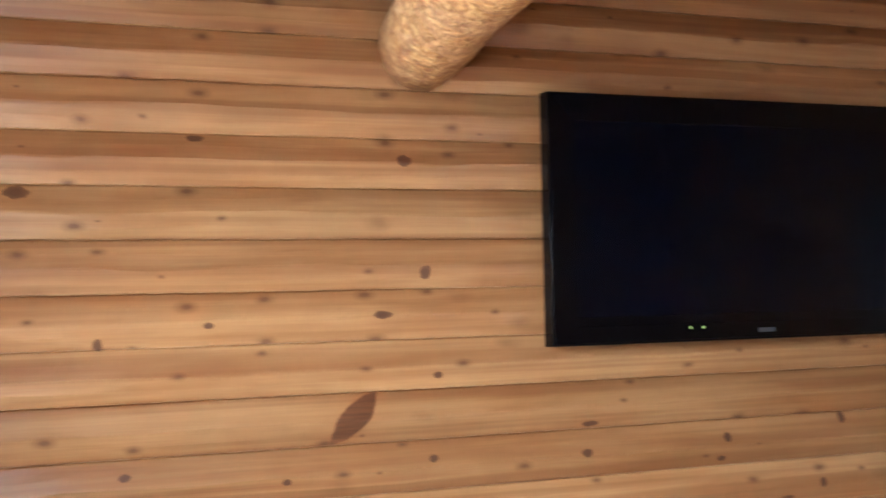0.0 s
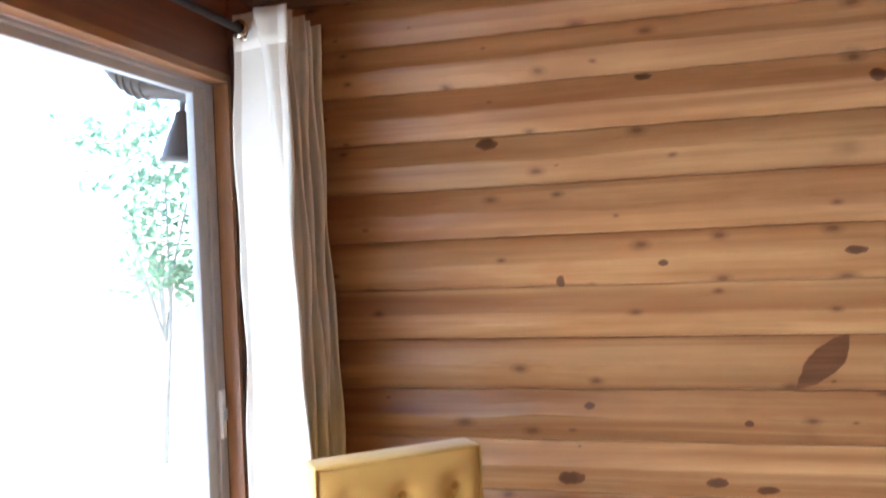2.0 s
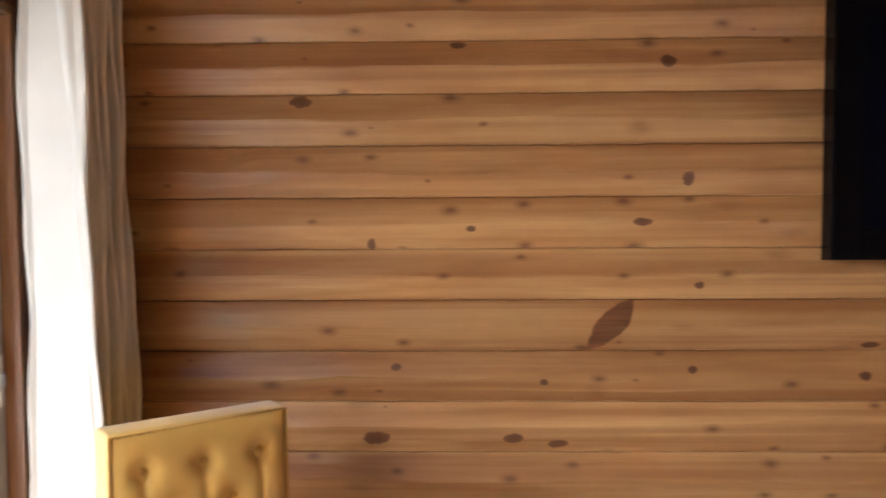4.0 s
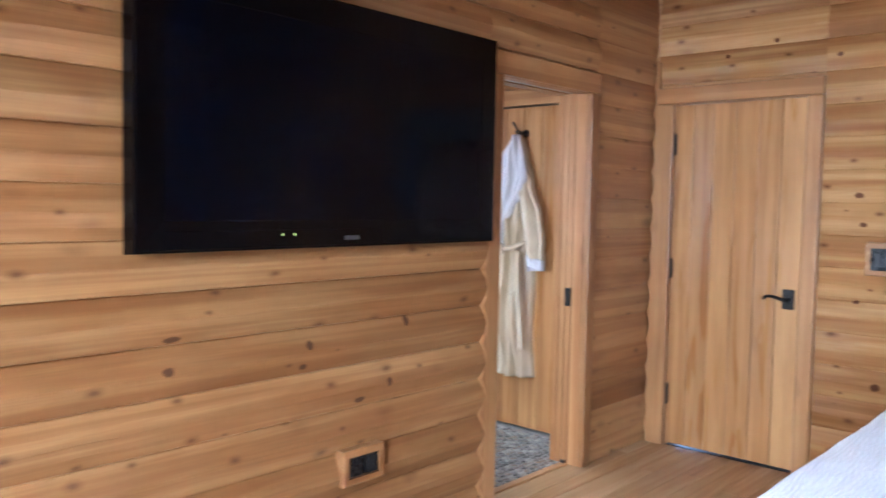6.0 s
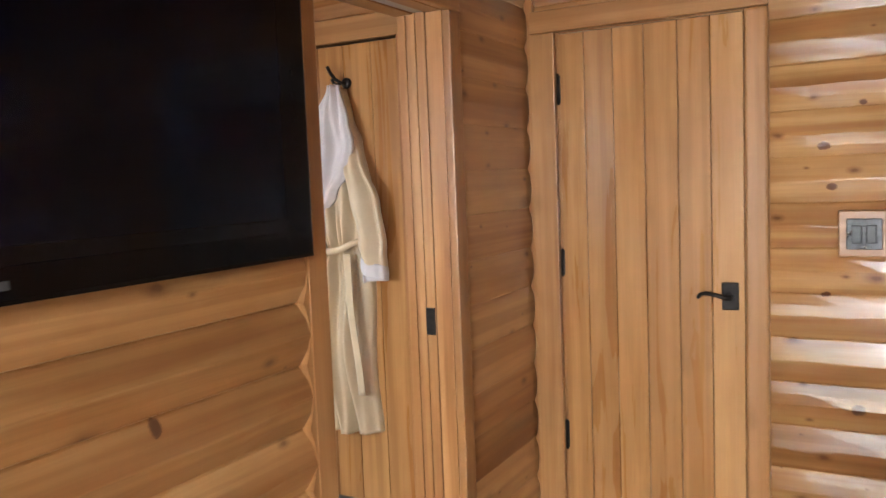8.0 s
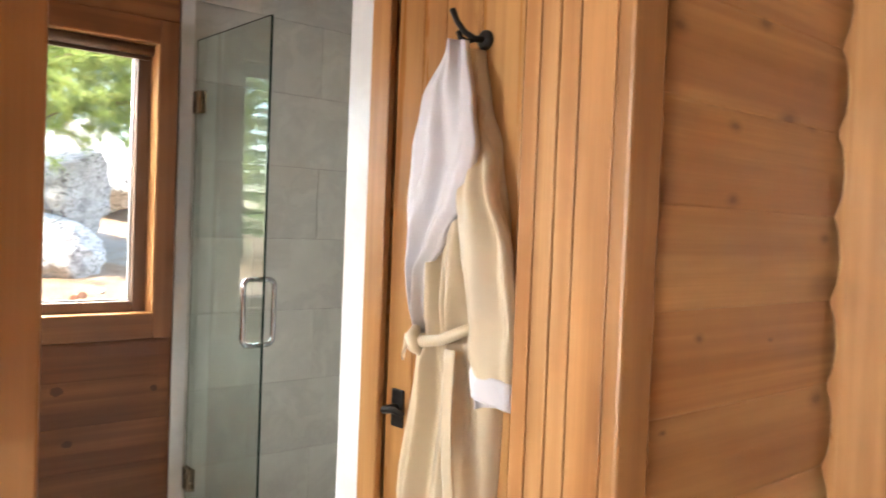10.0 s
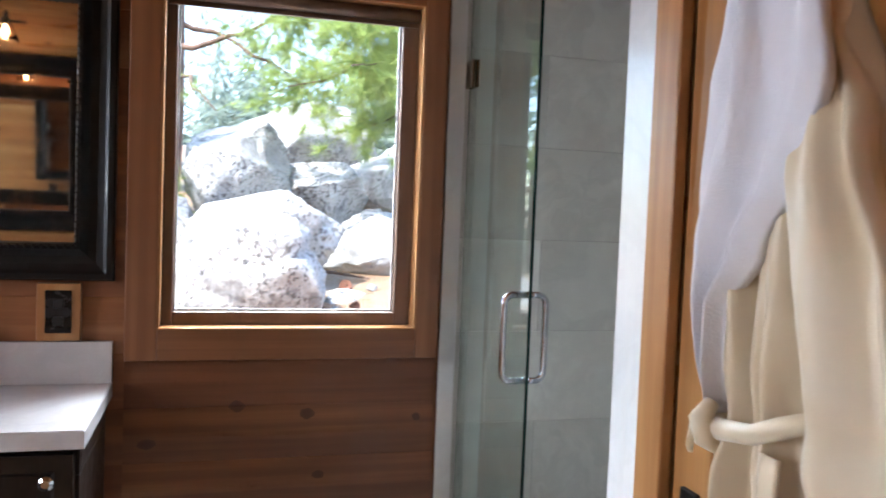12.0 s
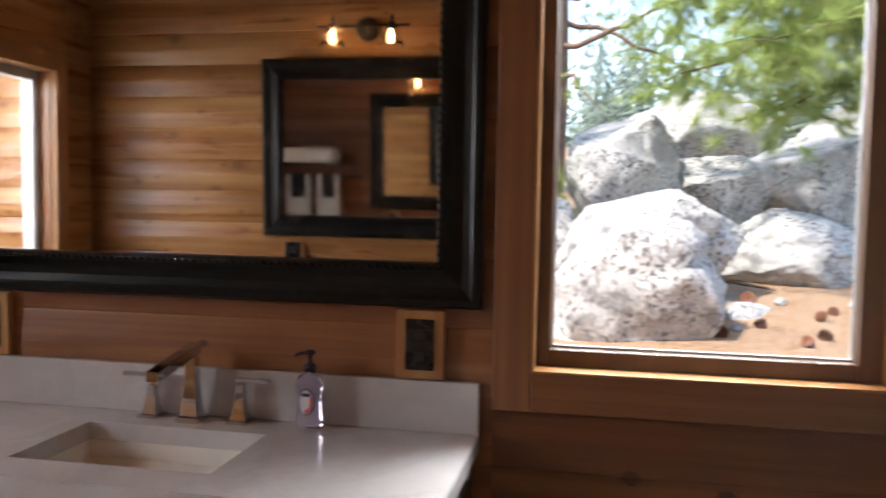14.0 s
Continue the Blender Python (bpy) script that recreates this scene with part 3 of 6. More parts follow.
wall_side = structure("wall_bath_side", boxes(
    ((X_BATH_L - 0.15, Y_TV_BACK, 0), (X_BATH_L, SW[0], 2.75)),
    ((X_BATH_L - 0.15, SW[1], 0), (X_BATH_L, Y_BATH + 0.18, 2.75)),
    ((X_BATH_L - 0.15, SW[0], 0), (X_BATH_L, SW[1], SW[2])),
    ((X_BATH_L - 0.15, SW[0], SW[3]), (X_BATH_L, SW[1], 2.75))), M_LOG_Y, "pine log wall with a small window")
LINEN = (0.425, 1.045, 2.055)
wall_linen = structure("wall_linen", boxes(
    ((X_BATH_R + 0.004, Y_TV_BACK, 0), (X_BATH_R + 0.12, LINEN[0] - 0.01, 2.75)),
    ((X_BATH_R + 0.004, LINEN[1] + 0.01, 0), (X_BATH_R + 0.12, 1.14, 2.75)),
    ((X_BATH_R + 0.004, LINEN[0] - 0.01, LINEN[2] + 0.01), (X_BATH_R + 0.12, LINEN[1] + 0.01, 2.75))), M_LOG_Y, "pine wall round the closet door")
structure("wall_closet_back", boxes(((6.6, 0.0, 0), (6.72, 1.14, 2.75)), ((X_ENTRY + 0.16, -1.2, 0), (7.2, -1.05, 2.75)), ((7.1, -1.05, 0), (7.2, 0.0, 2.75))), M_WHITE, "plain wall behind the closed doors")
ceil = bmesh.new()
for k in range(46):
    y0 = Y_SOUTH - 0.1 + k * 0.118
    for x0, x1 in ((X_PATIO - 0.16, 3.3), (3.304, X_ENTRY + 0.16)):
        lo = [(x, y, ceiling_z(x) + dz) for x in (x0, x1) for y in (y0, y0 + 0.115) for dz in (0, 0.03)]
        v = [ceil.verts.new(p) for p in lo]
        for f in ((0, 1, 3, 2), (4, 6, 7, 5), (0, 4, 5, 1), (2, 3, 7, 6), (0, 2, 6, 4), (1, 5, 7, 3)):
            ceil.faces.new([v[i] for i in f])
structure("ceiling", ceil, M_CEIL, "sloping tongue and groove pine ceiling")
rf = bmesh.new()
v = [rf.verts.new((x, y, ceiling_z(x) + dz)) for x in (X_PATIO - 1.1, X_ENTRY + 0.5) for y in (Y_SOUTH - 0.5, 0.17) for dz in (0.045, 0.16)]
for f in ((0, 1, 3, 2), (4, 6, 7, 5), (0, 4, 5, 1), (2, 3, 7, 6), (0, 2, 6, 4), (1, 5, 7, 3)):
    rf.faces.new([v[i] for i in f])
structure("roof", rf, M_ROOF, "shingled roof with a deep eave")
structure("bathroom_ceiling", bx((X_BATH_L - 0.15, Y_TV_BACK, 2.75), (7.2, Y_BATH + 0.18, 2.83)), M_CEIL, "pine bathroom ceiling")

# ---- siding ----
top = lambda s: ceiling_z(s)
flat = lambda z: (lambda s: z)
siding(wall_tv, 0, ((X_PATIO, 4.66, 0, 3.1), (4.66, 5.60, 2.155, 3.1)), Y_TV, -1, 0, 3.1, M_LOG_TV, 0.037, top)
siding(wall_tv, 0, ((5.60, X_ENTRY, 0, 3.1),), Y_TV, -1, 0, 3.1, M_LOG_TV, 0.009, top, 0.5)
siding(wall_entry, 1, ((Y_SOUTH, -0.985, 0, 3.1), (-0.985, -0.03, 2.15, 3.1)), X_ENTRY, -1, 0, 3.1, M_LOG_DOOR, 0.0155, flat(ceiling_z(X_ENTRY)))
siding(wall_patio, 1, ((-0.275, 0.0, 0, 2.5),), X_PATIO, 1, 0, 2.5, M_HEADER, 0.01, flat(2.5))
siding(wall_bath, 0, ((X_BATH_L, 4.885, 0, 2.75), (4.885, 5.86, 0, 0.953), (4.885, 5.86, 2.19, 2.75)), Y_BATH, -1, 0, 2.75, M_LOG_X_SHADED, 0.008, flat(2.75), 0.6)
siding(wall_tv, 0, ((X_BATH_L, 4.66, 0, 2.75), (4.66, 5.60, 2.155, 2.75), (5.60, X_BATH_R, 0, 2.75)), Y_TV_BACK, 1, 0, 2.75, M_LOG_X, 0.02, flat(2.75))
siding(wall_tv, 0, ((0.56, X_BATH_L - 0.15, 0, 2.75),), Y_TV_BACK, 1, 0, 2.75, M_LOG_X, 0.024, flat(2.75))
siding(wall_side, 1, ((Y_TV_BACK, 0.40, 0, 2.75), (0.40, 1.65, 0, 0.92), (0.40, 1.65, 2.19, 2.75), (1.65, Y_BATH, 0, 2.75)), X_BATH_L, 1, 0, 2.75, M_LOG_Y, 0.02, flat(2.75))

# ---- logs under the ceiling ----


def peeled(name, points, radii, material, label):
    bm = tube(points, 0, 22, radii=radii)
    for vert in bm.verts:
        d = noise.noise(vert.co * 5.0) * 0.012 + noise.noise(vert.co * 17.0) * 0.006
        vert.co += Vector((d, 0.6 * d, d))
    return tagged(link(name, bm, material, None, True), label, "log beam", "", "structure")


peeled("log_beam", [(2.475, 0.02 - 0.28 * k, 2.315 + 0.004 * math.sin(k)) for k in range(19)], [0.148 + 0.008 * math.sin(2.1 * k) for k in range(19)], M_PURLIN, "peeled round log purlin set into the wall")
peeled("log_rafter", [(0.40 + 0.2 * k, -0.125, ceiling_z(0.4 + 0.2 * k) - 0.10 + 0.006 * math.sin(1.7 * k)) for k in range(30)], [0.078 + 0.012 * math.sin(1.3 * k + 1) for k in range(30)], M_PEELED, "peeled log along the top of the wall")

# ---- casings, jambs and doors ----


def scribed(axis, at, lo, hi, face0, face1, material, name, out=-1):
    """A trim strip with an edge scribed to the log courses."""
    n = 130
    bm = bmesh.new()
    prev = None
    for i in range(n + 1):
        z = lo + (hi - lo) * i / n
        ph = ((z - COURSE_0) / COURSE) % 1.0
        e = at + out * (0.006 + 0.022 * (1 - math.sin(math.pi * ph)) + 0.003 * noise.noise(Vector((z * 9, at, 0))))
        if axis == 0:
            pts = [(e, face0, z), (at - out * 0.012, face0, z), (at - out * 0.012, face1, z), (e, face1, z)]
        else:
            pts = [(face0, e, z), (face0, at - out * 0.012, z), (face1, at - out * 0.012, z), (face1, e, z)]
        ring = [bm.verts.new(p) for p in pts]
        if prev:
            for k in range(4):
                bm.faces.new((prev[k], prev[(k + 1) % 4], ring[(k + 1) % 4], ring[k]))
        else:
            bm.faces.new(ring)
        prev = ring
    bm.faces.new(prev[::-1])
    return bm


pocket = tagged(thing("door_casing", (5.13, 0, 0), "oiled pine casing round the pocket doorway", "door casing"), kind="structure")
part("casing_side", bx((4.672, -0.034, 0), (4.755, -0.001, 2.045), 0.004), M_TRIM_Z, pocket)
part("casing_side", bx((5.525, -0.034, 0), (5.605, -0.001, 2.045), 0.006), M_TRIM_Z, pocket)
part("casing_head", bx((4.672, -0.036, 2.045), (5.605, -0.001, 2.152), 0.006), M_TRIM_X, pocket)
part("scribed_edge", scribed(0, 4.672, 0.0, 2.15, -0.032, -0.002, M_TRIM_Z, ""), M_TRIM_Z, pocket, "wavy edge cut to the logs")
for x0, x1 in ((4.731, 4.755), (5.525, 5.549)):
    for y0, y1 in ((-0.001, 0.064), (0.071, 0.108), (0.1095, 0.146), (0.1495, 0.182)):
        lift = 0.004 if y0 in (0.071,) else 0.0
        xs = (x0, x1 - lift) if x0 < 5 else (x0 + lift, x1)
        part("jamb_strip", bx((xs[0], y0, 0), (xs[1], y1, 2.06), 0.002), M_TRIM_Z, pocket)
part("jamb_head", bx((4.755, 0.0, 2.045), (5.525, 0.062, 2.06)), M_TRIM_X, pocket)
part("jamb_head", bx((4.755, 0.116, 2.045), (5.525, 0.19, 2.06)), M_TRIM_X, pocket)
part("pocket_track", bx((4.755, 0.064, 2.050), (5.525, 0.114, 2.07)), M_VINYL, pocket, "grey metal track in the head")
part("casing_back", bx((5.5495, 0.172, 0), (5.62, 0.192, 2.15), 0.003), M_TRIM_Z, pocket)
part("casing_back", bx((4.66, 0.172, 0), (4.7305, 0.192, 2.15), 0.003), M_TRIM_Z, pocket)
part("strike_plate", bx((5.518, 0.072, 0.885), (5.527, 0.107, 0.985), 0.001), M_BRONZE, pocket, "dark bronze strike plate")
part("floor_guide", bx((5.505, 0.078, -0.004), (5.526, 0.102, 0.02), 0.002), M_BLACK, pocket, "small black floor guide")
part("threshold", bx((4.755, 0.06, -0.012), (5.525, 0.105, 0.006), 0.003), M_TRIM_X, pocket)


def plank_door(name, at, label, x_face, y0, y1, z0, z1, seams, thick):
    d = tagged(thing(name, at, label, "door"), kind="structure")
    edges = [y0, *seams, y1]
    for a, b in zip(edges, edges[1:]):
        part("plank", bx((x_face, a + 0.0012, z0), (x_face + thick, b - 0.0012, z1), 0.0025), M_DOOR, d)
    return d


door_1 = plank_door("door_1", (X_ENTRY, -0.52, 0), "closed varnished pine plank entry door", X_ENTRY - 0.006, -0.895, -0.152, 0.016, 2.042, (-0.771, -0.645, -0.512, -0.384, -0.262), 0.04)
for z0, z1 in ((1.753, 1.872), (1.021, 1.129), (0.257, 0.375)):
    h = part("hinge", bx((X_ENTRY - 0.012, -0.158, z0), (X_ENTRY + 0.002, -0.138, z1), 0.002), M_BRONZE, door_1, "dark bronze butt hinge")
    part("pin", tube([(X_ENTRY - 0.014, -0.149, z0 - 0.006), (X_ENTRY - 0.014, -0.149, z1 + 0.006)], 0.006, 10), M_BRONZE, h, smooth=True)
plate = part("door_handle", bx((X_ENTRY - 0.016, -0.872, 0.897), (X_ENTRY - 0.006, -0.808, 1.006), 0.003), M_BRONZE, door_1, "oil-rubbed bronze lever on a square plate")
part("lever", tube([(X_ENTRY - 0.012, -0.84, 0.95), (X_ENTRY - 0.055, -0.84, 0.95), (X_ENTRY - 0.062, -0.828, 0.952), (X_ENTRY - 0.062, -0.79, 0.962), (X_ENTRY - 0.062, -0.755, 0.968), (X_ENTRY - 0.062, -0.735, 0.962), (X_ENTRY - 0.062, -0.724, 0.948)], 0, 10, radii=[0.013, 0.012, 0.01, 0.009, 0.008, 0.008, 0.007]), M_BRONZE, plate, smooth=True)
entry_casing = tagged(thing("door_casing", (X_ENTRY, -0.52, 0), "pine casing round the entry door", "door casing"), kind="structure")
part("casing_side", bx((X_ENTRY - 0.034, -0.141, 0), (X_ENTRY - 0.001, -0.033, 2.05), 0.005), M_TRIM_Z, entry_casing)
part("casing_side", bx((X_ENTRY - 0.038, -0.985, 0), (X_ENTRY - 0.001, -0.899, 2.05), 0.012), M_TRIM_Z, entry_casing, "live-edge side casing")
part("casing_head", bx((X_ENTRY - 0.036, -0.985, 2.05), (X_ENTRY - 0.001, -0.033, 2.145), 0.006), M_TRIM_Y, entry_casing)
part("scribed_edge", scribed(1, -0.033, 0.0, 2.3, X_ENTRY - 0.03, X_ENTRY - 0.002, M_TRIM_Z, "", 1), M_TRIM_Z, entry_casing, "wavy edge cut to the logs")
part("stop", boxes(((X_ENTRY + 0.004, -0.917, 0), (X_ENTRY + 0.05, -0.899, 2.062)), ((X_ENTRY + 0.004, -0.151, 0), (X_ENTRY + 0.05, -0.133, 2.062)), ((X_ENTRY + 0.004, -0.899, 2.046), (X_ENTRY + 0.05, -0.151, 2.062))), M_TRIM_Z, entry_casing)
part("sill", bx((X_ENTRY - 0.004, -0.9, -0.01), (X_ENTRY + 0.15, -0.15, 0.004)), M_BRONZE, entry_casing)

door_2 = plank_door("door_2", (X_BATH_R, 0.73, 0), "closed varnished pine plank closet door", X_BATH_R - 0.004, 0.43, 1.040, 0.012, 2.05, (0.562, 0.707, 0.84, 0.932), 0.036)
p2 = part("door_handle", bx((X_BATH_R - 0.014, 0.955, 0.888), (X_BATH_R - 0.004, 1.003, 0.99), 0.003), M_BRONZE, door_2, "black lever on a square plate")
part("lever", tube([(X_BATH_R - 0.01, 0.978, 0.94), (X_BATH_R - 0.055, 0.978, 0.94), (X_BATH_R - 0.062, 0.97, 0.942), (X_BATH_R - 0.062, 0.93, 0.95), (X_BATH_R - 0.062, 0.89, 0.945)], 0, 10, radii=[0.013, 0.012, 0.01, 0.009, 0.007]), M_BRONZE, p2, smooth=True)
linen = tagged(thing("door_casing", (X_BATH_R, 0.73, 0), "pine casing round the closet door", "door casing"), kind="structure")
part("casing_side", bx((X_BATH_R - 0.026, 1.05, 0), (X_BATH_R - 0.001, 1.136, 2.06), 0.004), M_TRIM_Z, linen)
part("casing_side", bx((X_BATH_R - 0.026, 0.335, 0), (X_BATH_R - 0.001, 0.42, 2.06), 0.004), M_TRIM_Z, linen)
part("casing_head", bx((X_BATH_R - 0.028, 0.335, 2.06), (X_BATH_R - 0.001, 1.136, 2.16), 0.004), M_TRIM_Y, linen)
siding(wall_linen, 1, ((Y_TV_BACK, 0.335, 0, 2.75), (0.335, 1.14, 2.16, 2.75)), X_BATH_R, -1, 0, 2.75, M_LOG_Y, 0.018, flat(2.75))

# ---- patio door ----
patio = tagged(thing("window_1", (X_PATIO, -1.7, 0), "sliding patio door with pale vinyl frame and bright glass", "patio door"), kind="structure")
y0, y1, zt = PATIO
part("trim", bx((X_PATIO - 0.05, y1 - 0.02, 0), (X_PATIO + 0.004, y1, zt - 0.03), 0.002), M_TRIM_Z, patio, "warm pine reveal")
part("trim", bx((X_PATIO - 0.05, y0, zt - 0.03), (X_PATIO + 0.004, y1, zt), 0.002), M_TRIM_Y, patio, "warm pine reveal")
part("trim", bx((X_PATIO - 0.05, y0, 0), (X_PATIO + 0.004, y0 + 0.03, zt - 0.03), 0.002), M_TRIM_Z, patio)
fx0, fx1 = X_PATIO - 0.13, X_PATIO - 0.052
part("window_frame", boxes(((fx0, y1 - 0.066, 0), (fx1, y1 - 0.02, zt - 0.03)), ((fx0, y0 + 0.03, 0), (fx1, y0 + 0.07, zt - 0.03)), ((fx0, y0 + 0.07, zt - 0.045), (fx1, y1 - 0.066, zt - 0.03)), ((fx0, y0 + 0.07, 0), (fx1, y1 - 0.066, 0.05)), bevel=0.003), M_VINYL, patio)
third = (y1 - y0 - 0.138) / 3
for a, b, dx in ((y1 - 0.068 - third, y1 - 0.068, 0.036), (y1 - 0.068 - 2 * third - 0.03, y1 - 0.068 - third + 0.03, 0.0), (y0 + 0.072, y0 + 0.072 + third, 0.036)):
    s = part("sash", boxes(((fx0 + dx, a, 0.05), (fx0 + dx + 0.032, a + 0.055, zt - 0.045)), ((fx0 + dx, b - 0.055, 0.05), (fx0 + dx + 0.032, b, zt - 0.045)), ((fx0 + dx, a + 0.055, 0.05), (fx0 + dx + 0.032, b - 0.055, 0.13)), ((fx0 + dx, a + 0.055, zt - 0.075), (fx0 + dx + 0.032, b - 0.055, zt - 0.045)), bevel=0.004), M_VINYL, patio)
    g = part("pane", bx((fx0 + dx + 0.012, a + 0.05, 0.12), (fx0 + dx + 0.018, b - 0.05, zt - 0.07)), M_GLASS, s)
    g.visible_shadow = False
latch = part("latch", bx((fx1 - 0.002, y1 - 0.064, 0.86), (fx1 + 0.012, y1 - 0.04, 1.02), 0.003), M_WHITE, patio, "white door latch plate")
part("latch_lever", bx((fx1 + 0.012, y1 - 0.058, 0.92), (fx1 + 0.022, y1 - 0.046, 0.96), 0.002), M_VINYL, latch)

# ---- bathroom window and side window ----


def window_y(name, at, label, x0, x1, z0, z1, yw):
    """A fixed window in a wall that faces -y: casing, reveal, sash, pane, sill."""
    w = tagged(thing(name, at, label, "window"), kind="structure")
    part("casing", bx((x0 - 0.092, yw - 0.03, z0 - 0.096), (x0, yw + 0.002, z1 + 0.09), 0.003), M_TRIM_SHADED, w)
    part("casing", bx((x1, yw - 0.03, z0 - 0.096), (x1 + 0.076, yw + 0.002, z1 + 0.09), 0.003), M_TRIM_SHADED, w)
    part("casing", bx((x0, yw - 0.03, z0 - 0.096), (x1, yw + 0.002, z0), 0.003), M_TRIM_SHADED_X, w)
    part("casing", bx((x0, yw - 0.03, z1), (x1, yw + 0.002, z1 + 0.09), 0.003), M_TRIM_SHADED_X, w)
    part("window_sill", bx((x0, yw - 0.028, z0 - 0.002), (x1, yw + 0.06, z0 + 0.004), 0.001), M_TRIM_X, w)
    part("reveal", bx((x1 - 0.006, yw - 0.028, z0 + 0.004), (x1 + 0.002, yw + 0.06, z1), 0.001), M_TRIM_Z, w)
    part("reveal", bx((x0 - 0.002, yw - 0.028, z0 + 0.004), (x0 + 0.006, yw + 0.06, z1), 0.001), M_TRIM_Z, w)
    part("reveal", bx((x0, yw - 0.028, z1 - 0.004), (x1, yw + 0.06, z1 + 0.002), 0.001), M_TRIM_X, w)
    part("window_frame", boxes(((x0 + 0.006, yw + 0.045, z0), (x0 + 0.04, yw + 0.10, z1)), ((x1 - 0.06, yw + 0.045, z0), (x1 - 0.006, yw + 0.10, z1)), ((x0 + 0.04, yw + 0.045, z0), (x1 - 0.06, yw + 0.10, z0 + 0.045)), ((x0 + 0.04, yw + 0.045, z1 - 0.045), (x1 - 0.06, yw + 0.10, z1)), bevel=0.004), M_TANVINYL, w, "brown wood sash")
    part("glazing_bead", boxes(((x0 + 0.04, yw + 0.078, z0 + 0.045), (x0 + 0.046, yw + 0.09, z1 - 0.045)), ((x1 - 0.066, yw + 0.078, z0 + 0.045), (x1 - 0.06, yw + 0.09, z1 - 0.045)), ((x0 + 0.046, yw + 0.078, z0 + 0.045), (x1 - 0.066, yw + 0.09, z0 + 0.051)), ((x0 + 0.046, yw + 0.078, z1 - 0.051), (x1 - 0.066, yw + 0.09, z1 - 0.045))), M_VINYL, w, "pale glazing bead")
    g = part("pane", bx((x0 + 0.041, yw + 0.086, z0 + 0.046), (x1 - 0.061, yw + 0.091, z1 - 0.046)), M_GLASS, w)
    g.visible_shadow = False
    return w


# Pine trim again, darkened: shade on the room side is painted into the casing.
M_TRIM_SHADED = wood("shaded_bath_window_casing", (0.17, 0.06, 0.022), (0.25, 0.10, 0.037), (0.32, 0.145, 0.06), axis=2, rough=0.4, auto=0.25)
M_TRIM_SHADED_X = wood("shaded_bath_window_casing_along_x", (0.17, 0.06, 0.022), (0.25, 0.10, 0.037), (0.32, 0.145, 0.06), axis=0, rough=0.4, auto=0.25)
win2 = window_y("window_2", (5.38, Y_BATH, 1.0), "bathroom picture window in a pine casing", BW[0], BW[1], BW[2], BW[3], Y_BATH)
shade = thing("roller_shade", (5.38, Y_BATH, 2.08), "rolled up brown woven window shade", "window shade")
part("shade_roll", tube([(BW[0] + 0.01, Y_BATH + 0.03, 2.075), (BW[1] - 0.01, Y_BATH + 0.03, 2.075)], 0.022, 14), M_TANVINYL, shade, smooth=True)
part("shade_fabric", boxes(((BW[0] + 0.012, Y_BATH + 0.036, 2.045), (BW[1] - 0.012, Y_BATH + 0.042, 2.085)), ((BW[0] + 0.012, Y_BATH + 0.030, 2.038), (BW[1] - 0.012, Y_BATH + 0.042, 2.046))), M_TANVINYL, shade)

side = tagged(thing("window_3", (X_BATH_L, 1.0, 1.0), "small side window with a pale vinyl frame", "window"), kind="structure")
a, b, z0, z1 = SW
for lo, hi, mt in (((X_BATH_L - 0.002, a - 0.1, z0 - 0.1), (X_BATH_L + 0.03, a, z1 + 0.1), M_TRIM_Z), ((X_BATH_L - 0.002, b, z0 - 0.1), (X_BATH_L + 0.03, b + 0.1, z1 + 0.1), M_TRIM_Z), ((X_BATH_L - 0.002, a, z0 - 0.1), (X_BATH_L + 0.03, b, z0), M_TRIM_Y), ((X_BATH_L - 0.002, a, z1), (X_BATH_L + 0.03, b, z1 + 0.1), M_TRIM_Y)):
    part("casing", bx(lo, hi, 0.003), mt, side)
part("reveal", boxes(((X_BATH_L - 0.07, a - 0.002, z0), (X_BATH_L, a + 0.008, z1)), ((X_BATH_L - 0.07, b - 0.008, z0), (X_BATH_L, b + 0.002, z1)), ((X_BATH_L - 0.07, a + 0.008, z0 - 0.002), (X_BATH_L, b - 0.008, z0 + 0.008))), M_TRIM_Z, side)
part("window_frame", boxes(((X_BATH_L - 0.14, a, z0), (X_BATH_L - 0.07, a + 0.05, z1)), ((X_BATH_L - 0.14, b - 0.05, z0), (X_BATH_L - 0.07, b, z1)), ((X_BATH_L - 0.14, a + 0.05, z0), (X_BATH_L - 0.07, b - 0.05, z0 + 0.05)), ((X_BATH_L - 0.14, a + 0.05, z1 - 0.05), (X_BATH_L - 0.07, b - 0.05, z1)), bevel=0.003), M_VINYL, side)
g = part("pane", bx((X_BATH_L - 0.11, a + 0.045, z0 + 0.045), (X_BATH_L - 0.105, b - 0.045, z1 - 0.045)), M_GLASS, side)
g.visible_shadow = False

# ---- shower ----
shower = tagged(thing("wall_shower", (6.3, 1.8, 0), "walk-in shower lined with honed marble tiles", "shower"), kind="structure")
part("backing", boxes(((5.93, Y_BATH + 0.045, 0), (7.0, Y_BATH + 0.05, 2.75)), ((7.0, 1.14, 0), (7.1, Y_BATH + 0.18, 2.75)), ((X_BATH_R + 0.12, 1.14, 0), (7.0, 1.245, 2.75))), M_GROUT, shower)
part("shower_jamb", bx((X_BATH_R - 0.012, 1.140, 0), (X_BATH_R + 0.12, 1.262, 2.75), 0.003), M_WHITE_MARBLE, shower, "bright white marble jamb")
part("shower_jamb", bx((5.872, Y_BATH - 0.004, 0), (5.93, Y_BATH + 0.052, 2.75), 0.003), M_WHITE_MARBLE, shower, "pale marble edge beside the glass")
part("shower_curb", bx((5.90, 1.262, 0), (6.03, Y_BATH + 0.03, 0.09), 0.004), M_WHITE_MARBLE, shower)
